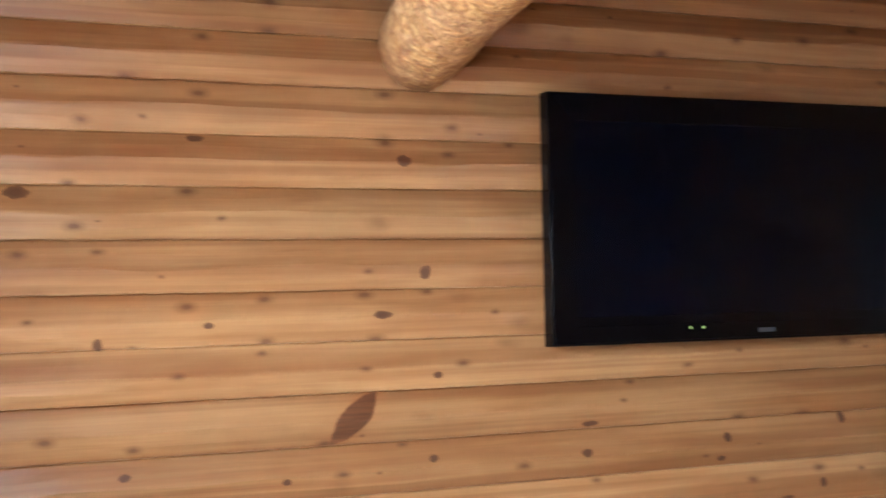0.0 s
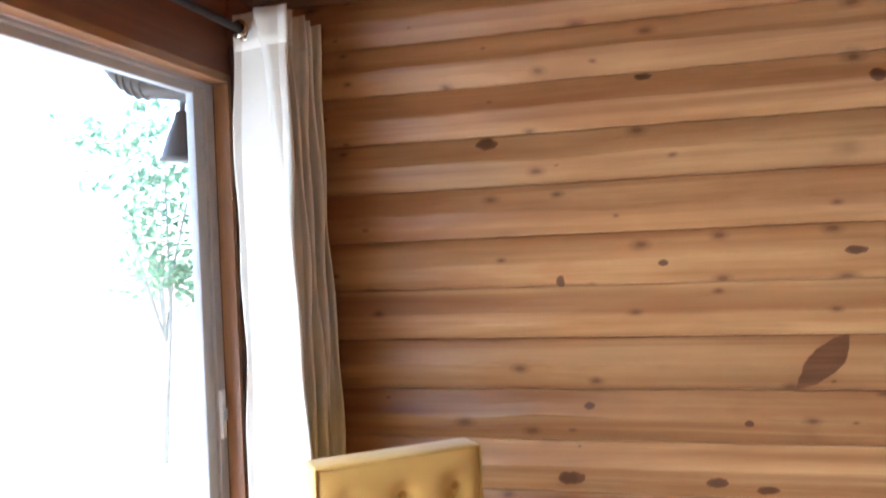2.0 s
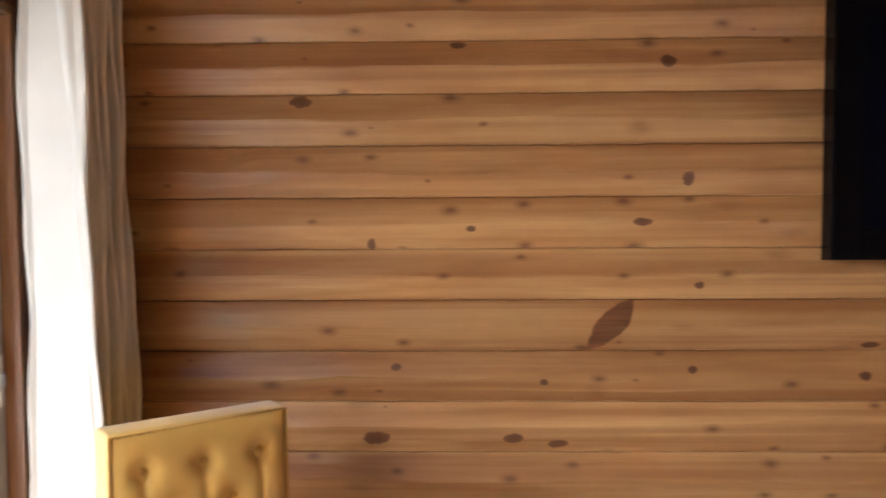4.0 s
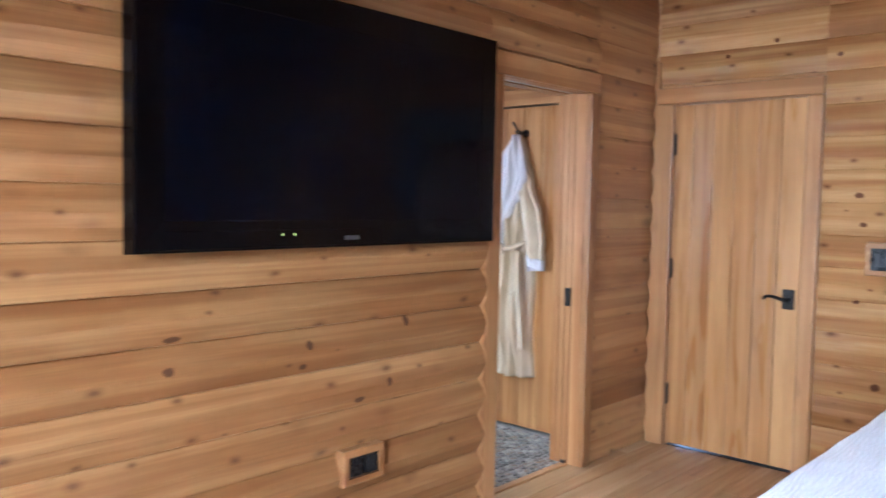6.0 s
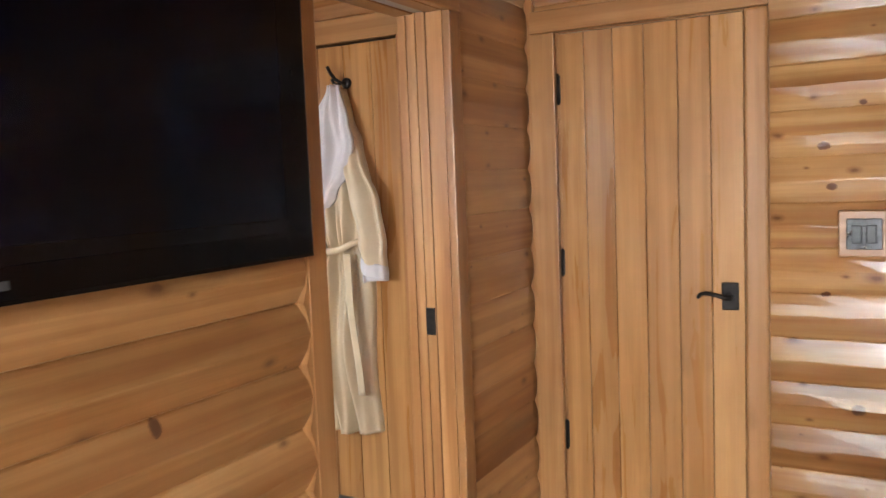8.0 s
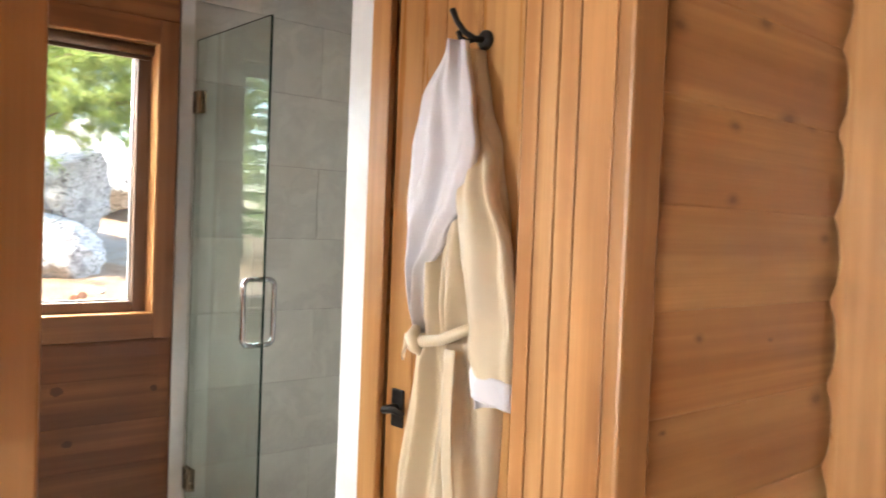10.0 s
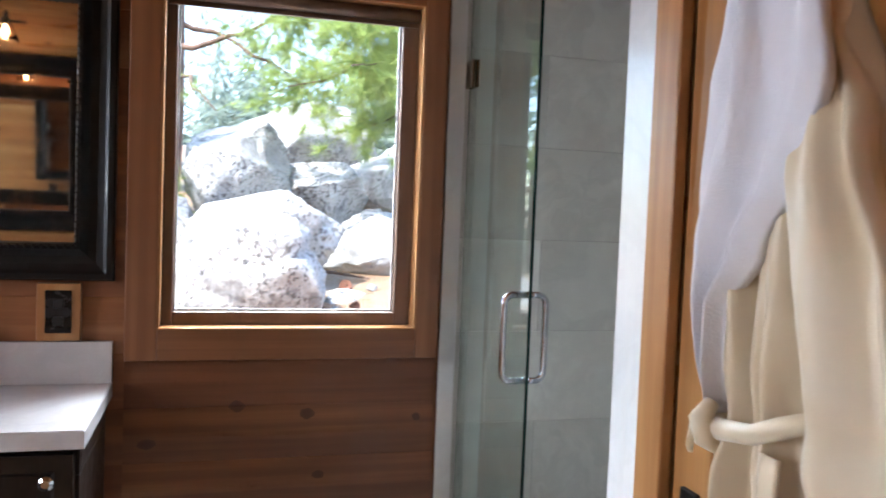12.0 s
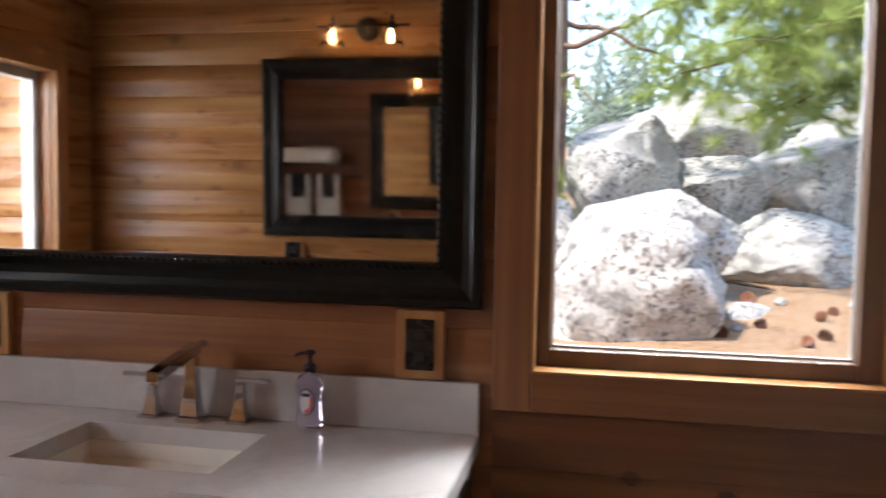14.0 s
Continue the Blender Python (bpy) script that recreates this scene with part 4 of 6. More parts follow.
part("shower_header", bx((5.90, 1.262, 2.52), (6.03, Y_BATH + 0.04, 2.75)), M_LOG_Y, shower)
for r in range(9):
    z = 0.07 + r * 0.32 if r else 0.0
    zh = 0.07 + (r + 1) * 0.32
    zh = min(zh, 2.75)
    for c in range(-1, 2):
        xa, xb = max(5.932, 5.93 + c * 0.62 + (0.31 if r % 2 else 0)), min(7.0, 5.93 + (c + 1) * 0.62 + (0.31 if r % 2 else 0))
        if xb - xa > 0.05:
            part("tile", bx((xa + 0.0006, Y_BATH + 0.034, z + 0.0006), (xb - 0.0006, Y_BATH + 0.045, zh - 0.0006), 0.001, seg=1), M_MARBLE, shower)
    for c in range(-1, 2):
        ya, yb = max(1.25, 1.25 + c * 0.62 + (0.31 if r % 2 else 0)), min(Y_BATH + 0.03, 1.25 + (c + 1) * 0.62 + (0.31 if r % 2 else 0))
        if yb - ya > 0.05:
            part("tile", bx((6.989, ya + 0.001, z + 0.001), (7.0, yb - 0.001, zh - 0.001), 0.001, seg=1), M_MARBLE, shower)
glass_door = thing("shower_door", (5.95, 2.1, 0.1), "frameless greenish glass shower door with chrome pull", "shower door")
GX = 5.95
part("pane", bx((GX, 1.828, 0.10), (GX + 0.009, Y_BATH + 0.018, 2.145)), M_SHOWER, glass_door).visible_shadow = False
part("pane_edge", bx((GX + 0.0005, 1.8245, 0.10), (GX + 0.0085, 1.8275, 2.145)), M_EDGE, glass_door, "dark polished glass edge")
part("pane_edge", bx((GX + 0.0005, 1.8275, 2.1455), (GX + 0.0085, Y_BATH + 0.018, 2.149)), M_EDGE, glass_door, "dark polished glass edge")
for zc in (1.895, 0.36):
    h = part("hinge", bx((GX - 0.012, Y_BATH - 0.048, zc - 0.045), (GX - 0.0005, Y_BATH + 0.03, zc + 0.045), 0.003), M_NICKEL, glass_door, "bronze-toned wall hinge")
    part("hinge_plate", bx((GX + 0.0095, Y_BATH - 0.048, zc - 0.045), (GX + 0.021, Y_BATH + 0.03, zc + 0.045), 0.003), M_NICKEL, h)
for sgn in (-1, 1):
    xo = GX + 0.0045
    s0 = sgn * 0.005
    pts = [(xo + s0, 1.862, 0.985)]
    for k in range(7):
        an = math.pi / 2 * k / 6
        pts.append((xo + sgn * (0.035 + 0.025 * math.sin(an)), 1.862, 0.985 + 0.025 * (1 - math.cos(an))))
    for k in range(7):
        an = math.pi / 2 * k / 6
        pts.append((xo + sgn * (0.035 + 0.025 * math.cos(an)), 1.862, 1.195 + 0.025 * math.sin(an)))
    pts.append((xo + s0, 1.862, 1.22))
    part("pull_handle", tube(pts, 0.0095, 12), M_CHROME, glass_door, "chrome D pull", smooth=True)

# ---- bedroom things ----


def ring_frame(a0, a1, z0, z1, profile, put):
    """A mitred frame: profile pairs (inset, depth) swept round a rectangle; put(a, z, d) gives the place."""
    bm = bmesh.new()
    rings = []
    for inset, d in profile:
        rings.append([bm.verts.new(put(a, z, d)) for a, z in ((a0 + inset, z0 + inset), (a1 - inset, z0 + inset), (a1 - inset, z1 - inset), (a0 + inset, z1 - inset))])
    n = len(rings)
    for i in range(n):
        p, q = rings[i], rings[(i + 1) % n]
        for k in range(4):
            bm.faces.new((p[k], p[(k + 1) % 4], q[(k + 1) % 4], q[k]))
    return bm


tv = thing("television", (3.735, -0.08, 1.7), "large black flat television mounted on the log wall", "television")
TX0, TX1, TZ0, TZ1 = 2.892, 4.577, 1.274, 2.160
part("bezel", ring_frame(TX0, TX1, TZ0, TZ1, ((0.0, 0.075), (0.004, 0.132), (0.012, 0.136), (0.10, 0.1335), (0.102, 0.1315), (0.102, 0.075)), lambda a, z, d: (a, -d, z)), M_BLACK_GLOSS, tv)
part("screen", bx((TX0 + 0.101, -0.132, TZ0 + 0.101), (TX1 - 0.101, -0.1185, TZ1 - 0.101)), M_SCREEN, tv, "dark glossy screen")
part("speaker_strip", bx((TX0 + 0.105, -0.139, TZ0 + 0.012), (TX1 - 0.105, -0.1345, TZ0 + 0.07), 0.002), M_BLACK_GLOSS, tv)
part("back_cover", bx((TX0 + 0.04, -0.118, TZ0 + 0.04), (TX1 - 0.04, -0.062, TZ1 - 0.04), 0.01), M_BLACK, tv)
part("wall_bracket", bx((3.45, -0.064, 1.5), (4.02, -0.02, 1.95), 0.004), M_BLACK, tv)
part("logo", bx((3.70, -0.1405, TZ0 + 0.03), (3.77, -0.1391, TZ0 + 0.045)), M_GREYPRINT, tv)
for x in (3.42, 3.47):
    part("indicator", bx((x, -0.1405, TZ0 + 0.05), (x + 0.006, -0.1391, TZ0 + 0.058)), M_LED, tv, "tiny green light")
for k in range(5):
    part("button", bx((TX1 - 0.062, -0.1375, TZ0 + 0.22 + 0.055 * k), (TX1 - 0.042, -0.1345, TZ0 + 0.235 + 0.055 * k), 0.001), M_BLACK_GLOSS, tv)

outlet = thing("wall_outlet", (3.886, -0.03, 0.41), "double black outlet in a raised pine block", "outlet")
part("surround", ring_frame(3.779, 3.995, 0.335, 0.476, ((0.0, 0.0), (0.0, 0.042), (0.006, 0.046), (0.028, 0.046), (0.03, 0.03), (0.03, 0.0)), lambda a, z, d: (a, -1.32 * d, z)), M_TRIM_X, outlet, "pine mounting block")
for x in (3.812, 3.894):
    p = part("plate", bx((x, -0.054, 0.366), (x + 0.072, -0.022, 0.446), 0.003), M_PLATE, outlet)
    for dz in (0.382, 0.412):
        part("socket", bx((x + 0.022, -0.057, dz), (x + 0.05, -0.0535, dz + 0.022), 0.002), M_BLACK, p)

switch = thing("light_switch", (6.26, -1.30, 1.2), "bronze double rocker switch in a pine block", "light switch")
part("surround", bx((X_ENTRY - 0.042, -1.378, 1.115), (X_ENTRY - 0.004, -1.222, 1.283), 0.004), M_TRIM_Y, switch, "pale pine mounting block")
part("plate", bx((X_ENTRY - 0.050, -1.364, 1.142), (X_ENTRY - 0.0425, -1.248, 1.254), 0.003), M_PLATE, switch, "shiny bronze plate")
for y in (-1.345, -1.298):
    part("rocker", bx((X_ENTRY - 0.056, y, 1.165), (X_ENTRY - 0.0505, y + 0.033, 1.23), 0.003), M_BLACK, switch)
for y in (-1.33, -1.28):
    for z in (1.150, 1.246):
        part("screw", lathe(((0.0035, -0.002), (0.0035, 0.002)), (X_ENTRY - 0.0515, y, z), 8, axis=0), M_BRONZE, switch)

wall_mirror = thing("wall_mirror", (6.24, -1.9, 1.55), "mirror in a wide weathered grey barn wood frame", "mirror")
PY0, PY1, PZ0, PZ1 = -2.42, -1.388, 0.968, 2.116
for lo, hi in (((PY1 - 0.075, PZ0), (PY1, PZ1)), ((PY0, PZ0), (PY0 + 0.075, PZ1)), ((PY0 + 0.076, PZ0), (PY1 - 0.076, PZ0 + 0.06)), ((PY0 + 0.076, PZ1 - 0.075), (PY1 - 0.076, PZ1))):
    part("frame_board", bx((X_ENTRY - 0.062, lo[0], lo[1]), (X_ENTRY - 0.022, hi[0], hi[1]), 0.006), M_GREY, wall_mirror, "weathered grey board")
part("inner_frame", ring_frame(PY0 + 0.0765, PY1 - 0.0765, PZ0 + 0.0605, PZ1 - 0.0765, ((0.0, 0.024), (0.0, 0.054), (0.015, 0.048), (0.13, 0.040), (0.15, 0.046), (0.16, 0.03), (0.16, 0.024)), lambda a, z, d: (X_ENTRY - d, a, z)), M_GREY, wall_mirror, "wide weathered inner board")
part("glass", bx((X_ENTRY - 0.034, PY0 + 0.23, PZ0 + 0.215), (X_ENTRY - 0.028, PY1 - 0.23, PZ1 - 0.23)), M_MIRROR, wall_mirror)

rod = thing("curtain_rod", (0.53, -1.6, 2.17), "black iron curtain rod over the patio door", "curtain rod")
part("bar", tube([(0.525, -0.16, 2.165), (0.525, -4.7, 2.165)], 0.013, 12), M_IRON, rod, smooth=True)
part("finial", lathe(((0.0, 0.0), (0.02, 0.004), (0.024, 0.02), (0.02, 0.036), (0.013, 0.04)), (0.525, -0.16, 2.165), 14, axis=1), M_IRON, rod, smooth=True)
for y in (-0.12, -2.4, -4.65):
    part("bracket", tube([(0.402, y, 2.165), (0.5, y, 2.165), (0.525, y, 2.152)], 0.007, 8), M_IRON, rod, smooth=True)


def curtain(name, y0, y1, folds, label):
    c = thing(name, (0.53, (y0 + y1) / 2, 0.02), label, "curtain", "patio curtains")

    def f(u, v):
        z = 2.225 - 2.2 * v
        ph = u * folds * 2 * math.pi + 0.5 * math.sin(3 * v + 9 * u)
        amp = 0.105 + 0.03 * v
        y = y0 + (y1 - y0) * u + 0.012 * math.sin(2 * ph) + 0.02 * v * (u - 0.4)
        x = 0.575 + 0.012 * v + amp * math.tanh(1.6 * math.sin(ph)) + 0.007 * math.sin(11 * v + 17 * u) + 0.004 * math.sin(29 * v + 40 * u)
        return Vector((x, y, z + 0.004 * math.sin(ph)))
    part("fabric", sheet(200, 40, f, thick=(0.0015, 0.0015, 0)), M_CURTAIN, c, smooth=True)

    def hem(u, v):
        p = f(u, 0.052 * v + 0.001)
        return p + Vector((0.002, -0.001, 0))
    part("header_band", sheet(200, 3, hem, thick=(-0.0045, 0.003, 0)), M_CURTAIN, c, smooth=True)
    for k in range(2 * folds):
        u = (k + 0.5) / (2 * folds)
        p = f((k * 0.5) / folds, 0.03)
        part("grommet", lathe(((0.027, -0.004), (0.03, 0.0), (0.027, 0.004), (0.02, 0.004), (0.02, -0.004)), (0.525, p.y, 2.165), 16, axis=1), M_NICKEL, c, "metal grommet", smooth=True)
    return c


curtain("curtain", -0.425, -0.10, 5, "cream linen grommet curtain gathered beside the patio door")

# tufted chair in the corner, turned to the room
chair = thing("armchair", (1.0, -0.65, 0), "mustard yellow button-tufted chair beside the curtain", "chair")
C0, CU = Vector((0.85, -0.725, 0)), Vector((0.372, 0.30, 0)).normalized()
CF = Vector((CU.y, -CU.x, 0))  # the way it faces
CW, CH = 0.50, 0.885


def chair_box(lo, hi, bevel):
    bm = bx(lo, hi, bevel, seg=3)
    for vert in bm.verts:
        p = vert.co
        vert.co = C0 + CU * p.x + CF * p.y + Vector((0, 0, p.z))
    return bm


BUTTONS = [(0.09 + 0.16 * i + (0.08 if j % 2 else 0), 0.775 - 0.115 * j) for j in range(4) for i in range(3 if j % 2 == 0 else 2)]


def tuft(u, v):
    a, z = 0.012 + (CW - 0.024) * u, 0.36 + (CH - 0.365) * v
    d = 0.018 * (1 - (2 * u - 1) ** 8) * (1 - (2 * v - 1) ** 10)
    for ba, bz in BUTTONS:
        q = (a - ba) ** 2 + (z - bz) ** 2
        d -= 0.024 * math.exp(-q / 0.0011)
        if z < bz:
            d -= 0.007 * math.exp(-((a - ba) ** 2) / 0.00012)
    return C0 + CU * a + CF * (0.002 + d) + Vector((0, 0, z))


back = part("backrest", chair_box((0, -0.11, 0.34), (CW, 0.0, CH), 0.014), M_MUSTARD, chair, smooth=True)
part("tufting", sheet(60, 54, tuft, thick=-0.012 * CF), M_MUSTARD, back, "button-tufted front", smooth=True)
for ba, bz in BUTTONS:
    bm = bmesh.new()
    bmesh.ops.create_uvsphere(bm, u_segments=10, v_segments=6, radius=0.011)
    for vert in bm.verts:
        vert.co = C0 + CU * (ba + vert.co.x) + CF * (-0.002 + 0.6 * vert.co.y) + Vector((0, 0, bz + vert.co.z))
    part("button", bm, M_BUTTON, back, smooth=True)
edge = []
for a, z in ((0.006, 0.36), (0.006, CH - 0.006), (CW - 0.006, CH - 0.006), (CW - 0.006, 0.36)):
    edge.append(C0 + CU * a + CF * 0.002 + Vector((0, 0, z)))
part("piping", tube(edge, 0.004, 8), M_BUTTON, back, smooth=True)
part("seat", chair_box((0.0, 0.0, 0.30), (CW, 0.55, 0.44), 0.03), M_MUSTARD, chair, smooth=True)
for a in (0.04, CW - 0.04):
    for d in (-0.05, 0.5):
        p = C0 + CU * a + CF * d
        part("leg", tube([(p.x, p.y, 0.0), (p.x, p.y, 0.32)], 0, 12, radii=[0.014, 0.022]), M_ESPRESSO, chair, smooth=True)

bed = thing("bed", (4.6, -2.75, 0), "wide bed with a white quilted coverlet", "bed")
BX0, BX1, BY0, BY1, BH = 3.52, 5.58, -3.85, -1.66, 0.80


def quilt_top(u, v):
    x, y = BX0 + (BX1 - BX0) * u, BY0 + (BY1 - BY0) * v
    ed = min(x - BX0, BX1 - x, BY1 - y)
    r = 0.10
    drop = 0 if ed > r else r - math.sqrt(max(0, r * r - (r - ed) ** 2))
    z = BH - drop + 0.006 * noise.noise(Vector((x * 3, y * 3, 0))) + 0.003 * noise.noise(Vector((x * 9, y * 9, 2)))
    return Vector((x, y, z))


part("coverlet", sheet(84, 90, quilt_top, thick=(0, 0, -0.03)), M_QUILT, bed, smooth=True)
sk = bmesh.new()
for p, q in (((BX0, BY0), (BX0, BY1)), ((BX0, BY1), (BX1, BY1)), ((BX1, BY1), (BX1, BY0))):
    d = Vector((q[0] - p[0], q[1] - p[1], 0))
    nrm = Vector((-d.y, d.x, 0)).normalized()
    sheet(60, 8, lambda u, v, p=p, d=d, nrm=nrm: Vector((p[0], p[1], BH - 0.10 - 0.6 * v)) + d * u + nrm * (0.012 + 0.022 * v * math.sin(34 * u) + 0.006 * math.sin(77 * u)), sk, -0.012 * nrm)
part("coverlet_skirt", sk, M_QUILT, bed, smooth=True)
part("mattress", bx((BX0 + 0.05, BY0 + 0.02, 0.30), (BX1 - 0.05, BY1 - 0.05, 0.72), 0.05), M_TOWEL, bed, smooth=True)
part("bed_base", bx((BX0 + 0.06, BY0, 0.06), (BX1 - 0.06, BY1 - 0.06, 0.30), 0.01), M_ESPRESSO, bed)
for x in (BX0 + 0.1, BX1 - 0.18):
    for y in (BY0 + 0.06, BY1 - 0.16):
        part("foot", bx((x, y, 0), (x + 0.08, y + 0.08, 0.06), 0.004), M_ESPRESSO, bed)

# ---- robe on its hook ----
hook = thing("wall_hook", (X_BATH_R, 0.69, 1.88), "black iron double coat hook on the closet door", "hook")
HX = X_BATH_R - 0.004
part("rosette", lathe(((0.024, 0.0), (0.024, -0.008), (0.018, -0.014), (0.008, -0.016)), (HX, 0.69, 1.885), 16, axis=0), M_IRON, hook, smooth=True)
part("upper_prong", tube([(HX - 0.012, 0.69, 1.885), (HX - 0.03, 0.70, 1.885), (HX - 0.05, 0.715, 1.90), (HX - 0.062, 0.73, 1.925), (HX - 0.068, 0.742, 1.955)], 0.0075, 10, radii=[0.009, 0.008, 0.0075, 0.007, 0.008]), M_IRON, hook, smooth=True)
part("lower_prong", tube([(HX - 0.03, 0.70, 1.884), (HX - 0.045, 0.712, 1.878), (HX - 0.056, 0.722, 1.886), (HX - 0.06, 0.727, 1.902)], 0.0065, 10), M_IRON, hook, smooth=True)

robe = thing("bathrobe", (X_BATH_R - 0.06, 0.69, 0.35), "cream satin bathrobe with white terry lining on a hook", "bathrobe")


def lerp(rows, z):
    """Values between rows (z, a, b, ...), z falling."""
    for p, q in zip(rows, rows[1:]):
        if p[0] >= z >= q[0]:
            k = (p[0] - z) / (p[0] - q[0])
            k = k * k * (3 - 2 * k)
            return [s + (e - s) * k for s, e in zip(p[1:], q[1:])]
    return rows[-1][1:] if z < rows[-1][0] else rows[0][1:]


# height, far edge, near edge, depth
BODY = ((1.86, 0.735, 0.685, 0.05), (1.74, 0.80, 0.665, 0.07), (1.62, 0.828, 0.625, 0.08), (1.40, 0.865, 0.58, 0.092), (1.25, 0.862, 0.58, 0.09), (1.175, 0.84, 0.605, 0.082), (1.10, 0.872, 0.585, 0.088), (0.73, 0.92, 0.60, 0.09), (0.35, 0.86, 0.575, 0.085))


def robe_body(u, v):
    z = 1.86 - 1.51 * v
    a, b, d = lerp(BODY, z)
    y = a + (b - a) * u
    waist = math.exp(-((z - 1.175) / 0.06) ** 2)
    fold = 0.022 * math.sin(u * 19 + 1.5 * math.sin(4 * v)) + (0.008 + 0.01 * math.exp(-((z - 1.19) / 0.16) ** 2)) * math.sin(u * 41 + 6 * v + 2 * math.sin(5 * v))
    fold += 0.009 * math.exp(-((z - 1.17) / 0.2) ** 2) * math.sin(u * 58 + 3 * math.sin(7 * v))
    fold *= (0.6 + 0.9 * v) * (1 - 0.3 * waist)
    x = HX - 0.004 - d * math.sin(math.pi * min(max(u, 0.0), 1.0)) ** 0.45 - fold * math.sin(math.pi * u)
    return Vector((x, y + 0.006 * math.sin(9 * z + 3 * u), z))


part("body", sheet(96, 90, robe_body, thick=(0.006, 0, 0)), M_SATIN, robe, smooth=True)
COLLAR = ((1.872, 0.738, 0.682), (1.72, 0.815, 0.63), (1.62, 0.832, 0.605), (1.50, 0.838, 0.635), (1.40, 0.83, 0.70), (1.32, 0.814, 0.768), (1.17, 0.792, 0.786))


def robe_collar(u, v):
    z = 1.872 - 0.70 * v
    a, b = lerp(COLLAR, z)
    y = a + (b - a) * u
    d = lerp(BODY, min(z, 1.86))[2]
    x = HX - 0.036 + 0.024 * v ** 3 - d * (0.72 + 0.4 * math.sin(math.pi * (0.12 + 0.76 * u))) - (0.019 * math.sin(13 * u + 5 * v) + 0.012 * (1 - v) ** 2 * math.sin(31 * u - 4 * v)) * math.sin(math.pi * u)
    return Vector((x, y, z))


part("collar", sheet(40, 48, robe_collar, thick=(0.016, 0, 0)), M_TERRY, robe, "white terry shawl collar", smooth=True)
SLEEVE = ((1.80, 0.70, 0.685, 0.02), (1.70, 0.682, 0.645, 0.04), (1.57, 0.664, 0.575, 0.068), (1.38, 0.64, 0.502, 0.085), (1.20, 0.605, 0.478, 0.08), (1.10, 0.585, 0.474, 0.072))


def robe_sleeve(u, v):
    a, b, d = lerp(SLEEVE, 1.82 - 0.72 * v)
    z = 1.82 - 0.72 * v - 0.055 * (1 - u) * v ** 3
    an = math.pi * 2 * u
    ca, cb = (a + b) / 2, abs(a - b) / 2
    x = HX - 0.012 - 0.033 * min(1.0, 2.2 * v) ** 2 - d * 0.55 + d * 0.62 * math.sin(an) * (1 + 0.16 * math.sin(3 * an + 7 * v) + 0.12 * math.sin(5 * an - 5 * v) + 0.10 * v * math.sin(9 * v + 2 * an) + 0.13 * max(0.0, v - 0.72) / 0.28 * math.sin(46 * v + 3 * math.sin(an)) - 0.85 * math.exp(-((u - 0.63 - 0.03 * math.sin(6 * v)) / 0.05) ** 2) * min(1.0, 4 * v) * (1 - 0.6 * v ** 3))
    return Vector((min(x, HX - 0.004), ca + cb * math.cos(an) + 0.01 * math.sin(7 * v), z + 0.012 * math.cos(an) * v))


part("sleeve", sheet(48, 50, robe_sleeve), M_SATIN, robe, smooth=True)


def robe_cuff(u, v):
    p = robe_sleeve(u, 1.0)
    c = Vector((HX - 0.085, 0.53, p.z))
    r = 1.07 - 0.03 * math.cos(2 * math.pi * v)
    return Vector((min(c.x + (p.x - c.x) * r, HX - 0.003), c.y + (p.y - c.y) * r, p.z + 0.032 - 0.062 * v + 0.10 * (0.53 - p.y)))


part("cuff", sheet(48, 8, robe_cuff, thick=(0.004, 0, 0)), M_TERRY, robe, "turned back white cuff", smooth=True)
part("belt", tube([(HX - 0.03, 0.84, 1.165), (HX - 0.088, 0.805, 1.16), (HX - 0.112, 0.755, 1.158), (HX - 0.11, 0.69, 1.168), (HX - 0.104, 0.645, 1.188), (HX - 0.085, 0.61, 1.205), (HX - 0.03, 0.592, 1.212)], 0, 12, radii=[0.010, 0.012, 0.015, 0.0135, 0.014, 0.012, 0.010]), M_SATIN, robe, smooth=True)
part("belt_knot", tube([(HX - 0.108, 0.782, 1.188), (HX - 0.128, 0.776, 1.168), (HX - 0.124, 0.768, 1.142), (HX - 0.104, 0.766, 1.128)], 0, 12, radii=[0.011, 0.017, 0.016, 0.010]), M_SATIN, robe, smooth=True)
part("belt_tail", sheet(6, 26, lambda u, v: Vector((HX - 0.112 - 0.012 * math.sin(5 * v), 0.655 + 0.035 * (u - 0.5) - 0.035 * v, 1.15 - 0.62 * v)), thick=(0.006, 0, 0)), M_SATIN, robe, smooth=True)
part("belt_tail", sheet(6, 8, lambda u, v: Vector((HX - 0.09 - 0.02 * math.sin(3 * v), 0.80 + 0.042 * v + 0.012 * u, 1.175 - 0.045 * u * (0.5 + v) - 0.012 * v)), thick=(0.006, 0, 0)), M_SATIN, robe, smooth=True)
part("lapel_flap", sheet(6, 10, lambda u, v: Vector((HX - 0.05 - 0.02 * u, 0.845 - 0.06 * u - 0.045 * v, 1.44 - 0.14 * v - 0.03 * u)), thick=(0.006, 0, 0)), M_SATIN, robe, smooth=True)
part("hanging_loop", tube([(HX - 0.06, 0.71, 1.855), (HX - 0.055, 0.716, 1.884), (HX - 0.05, 0.722, 1.855)], 0.0035, 8), M_TERRY, robe, smooth=True)

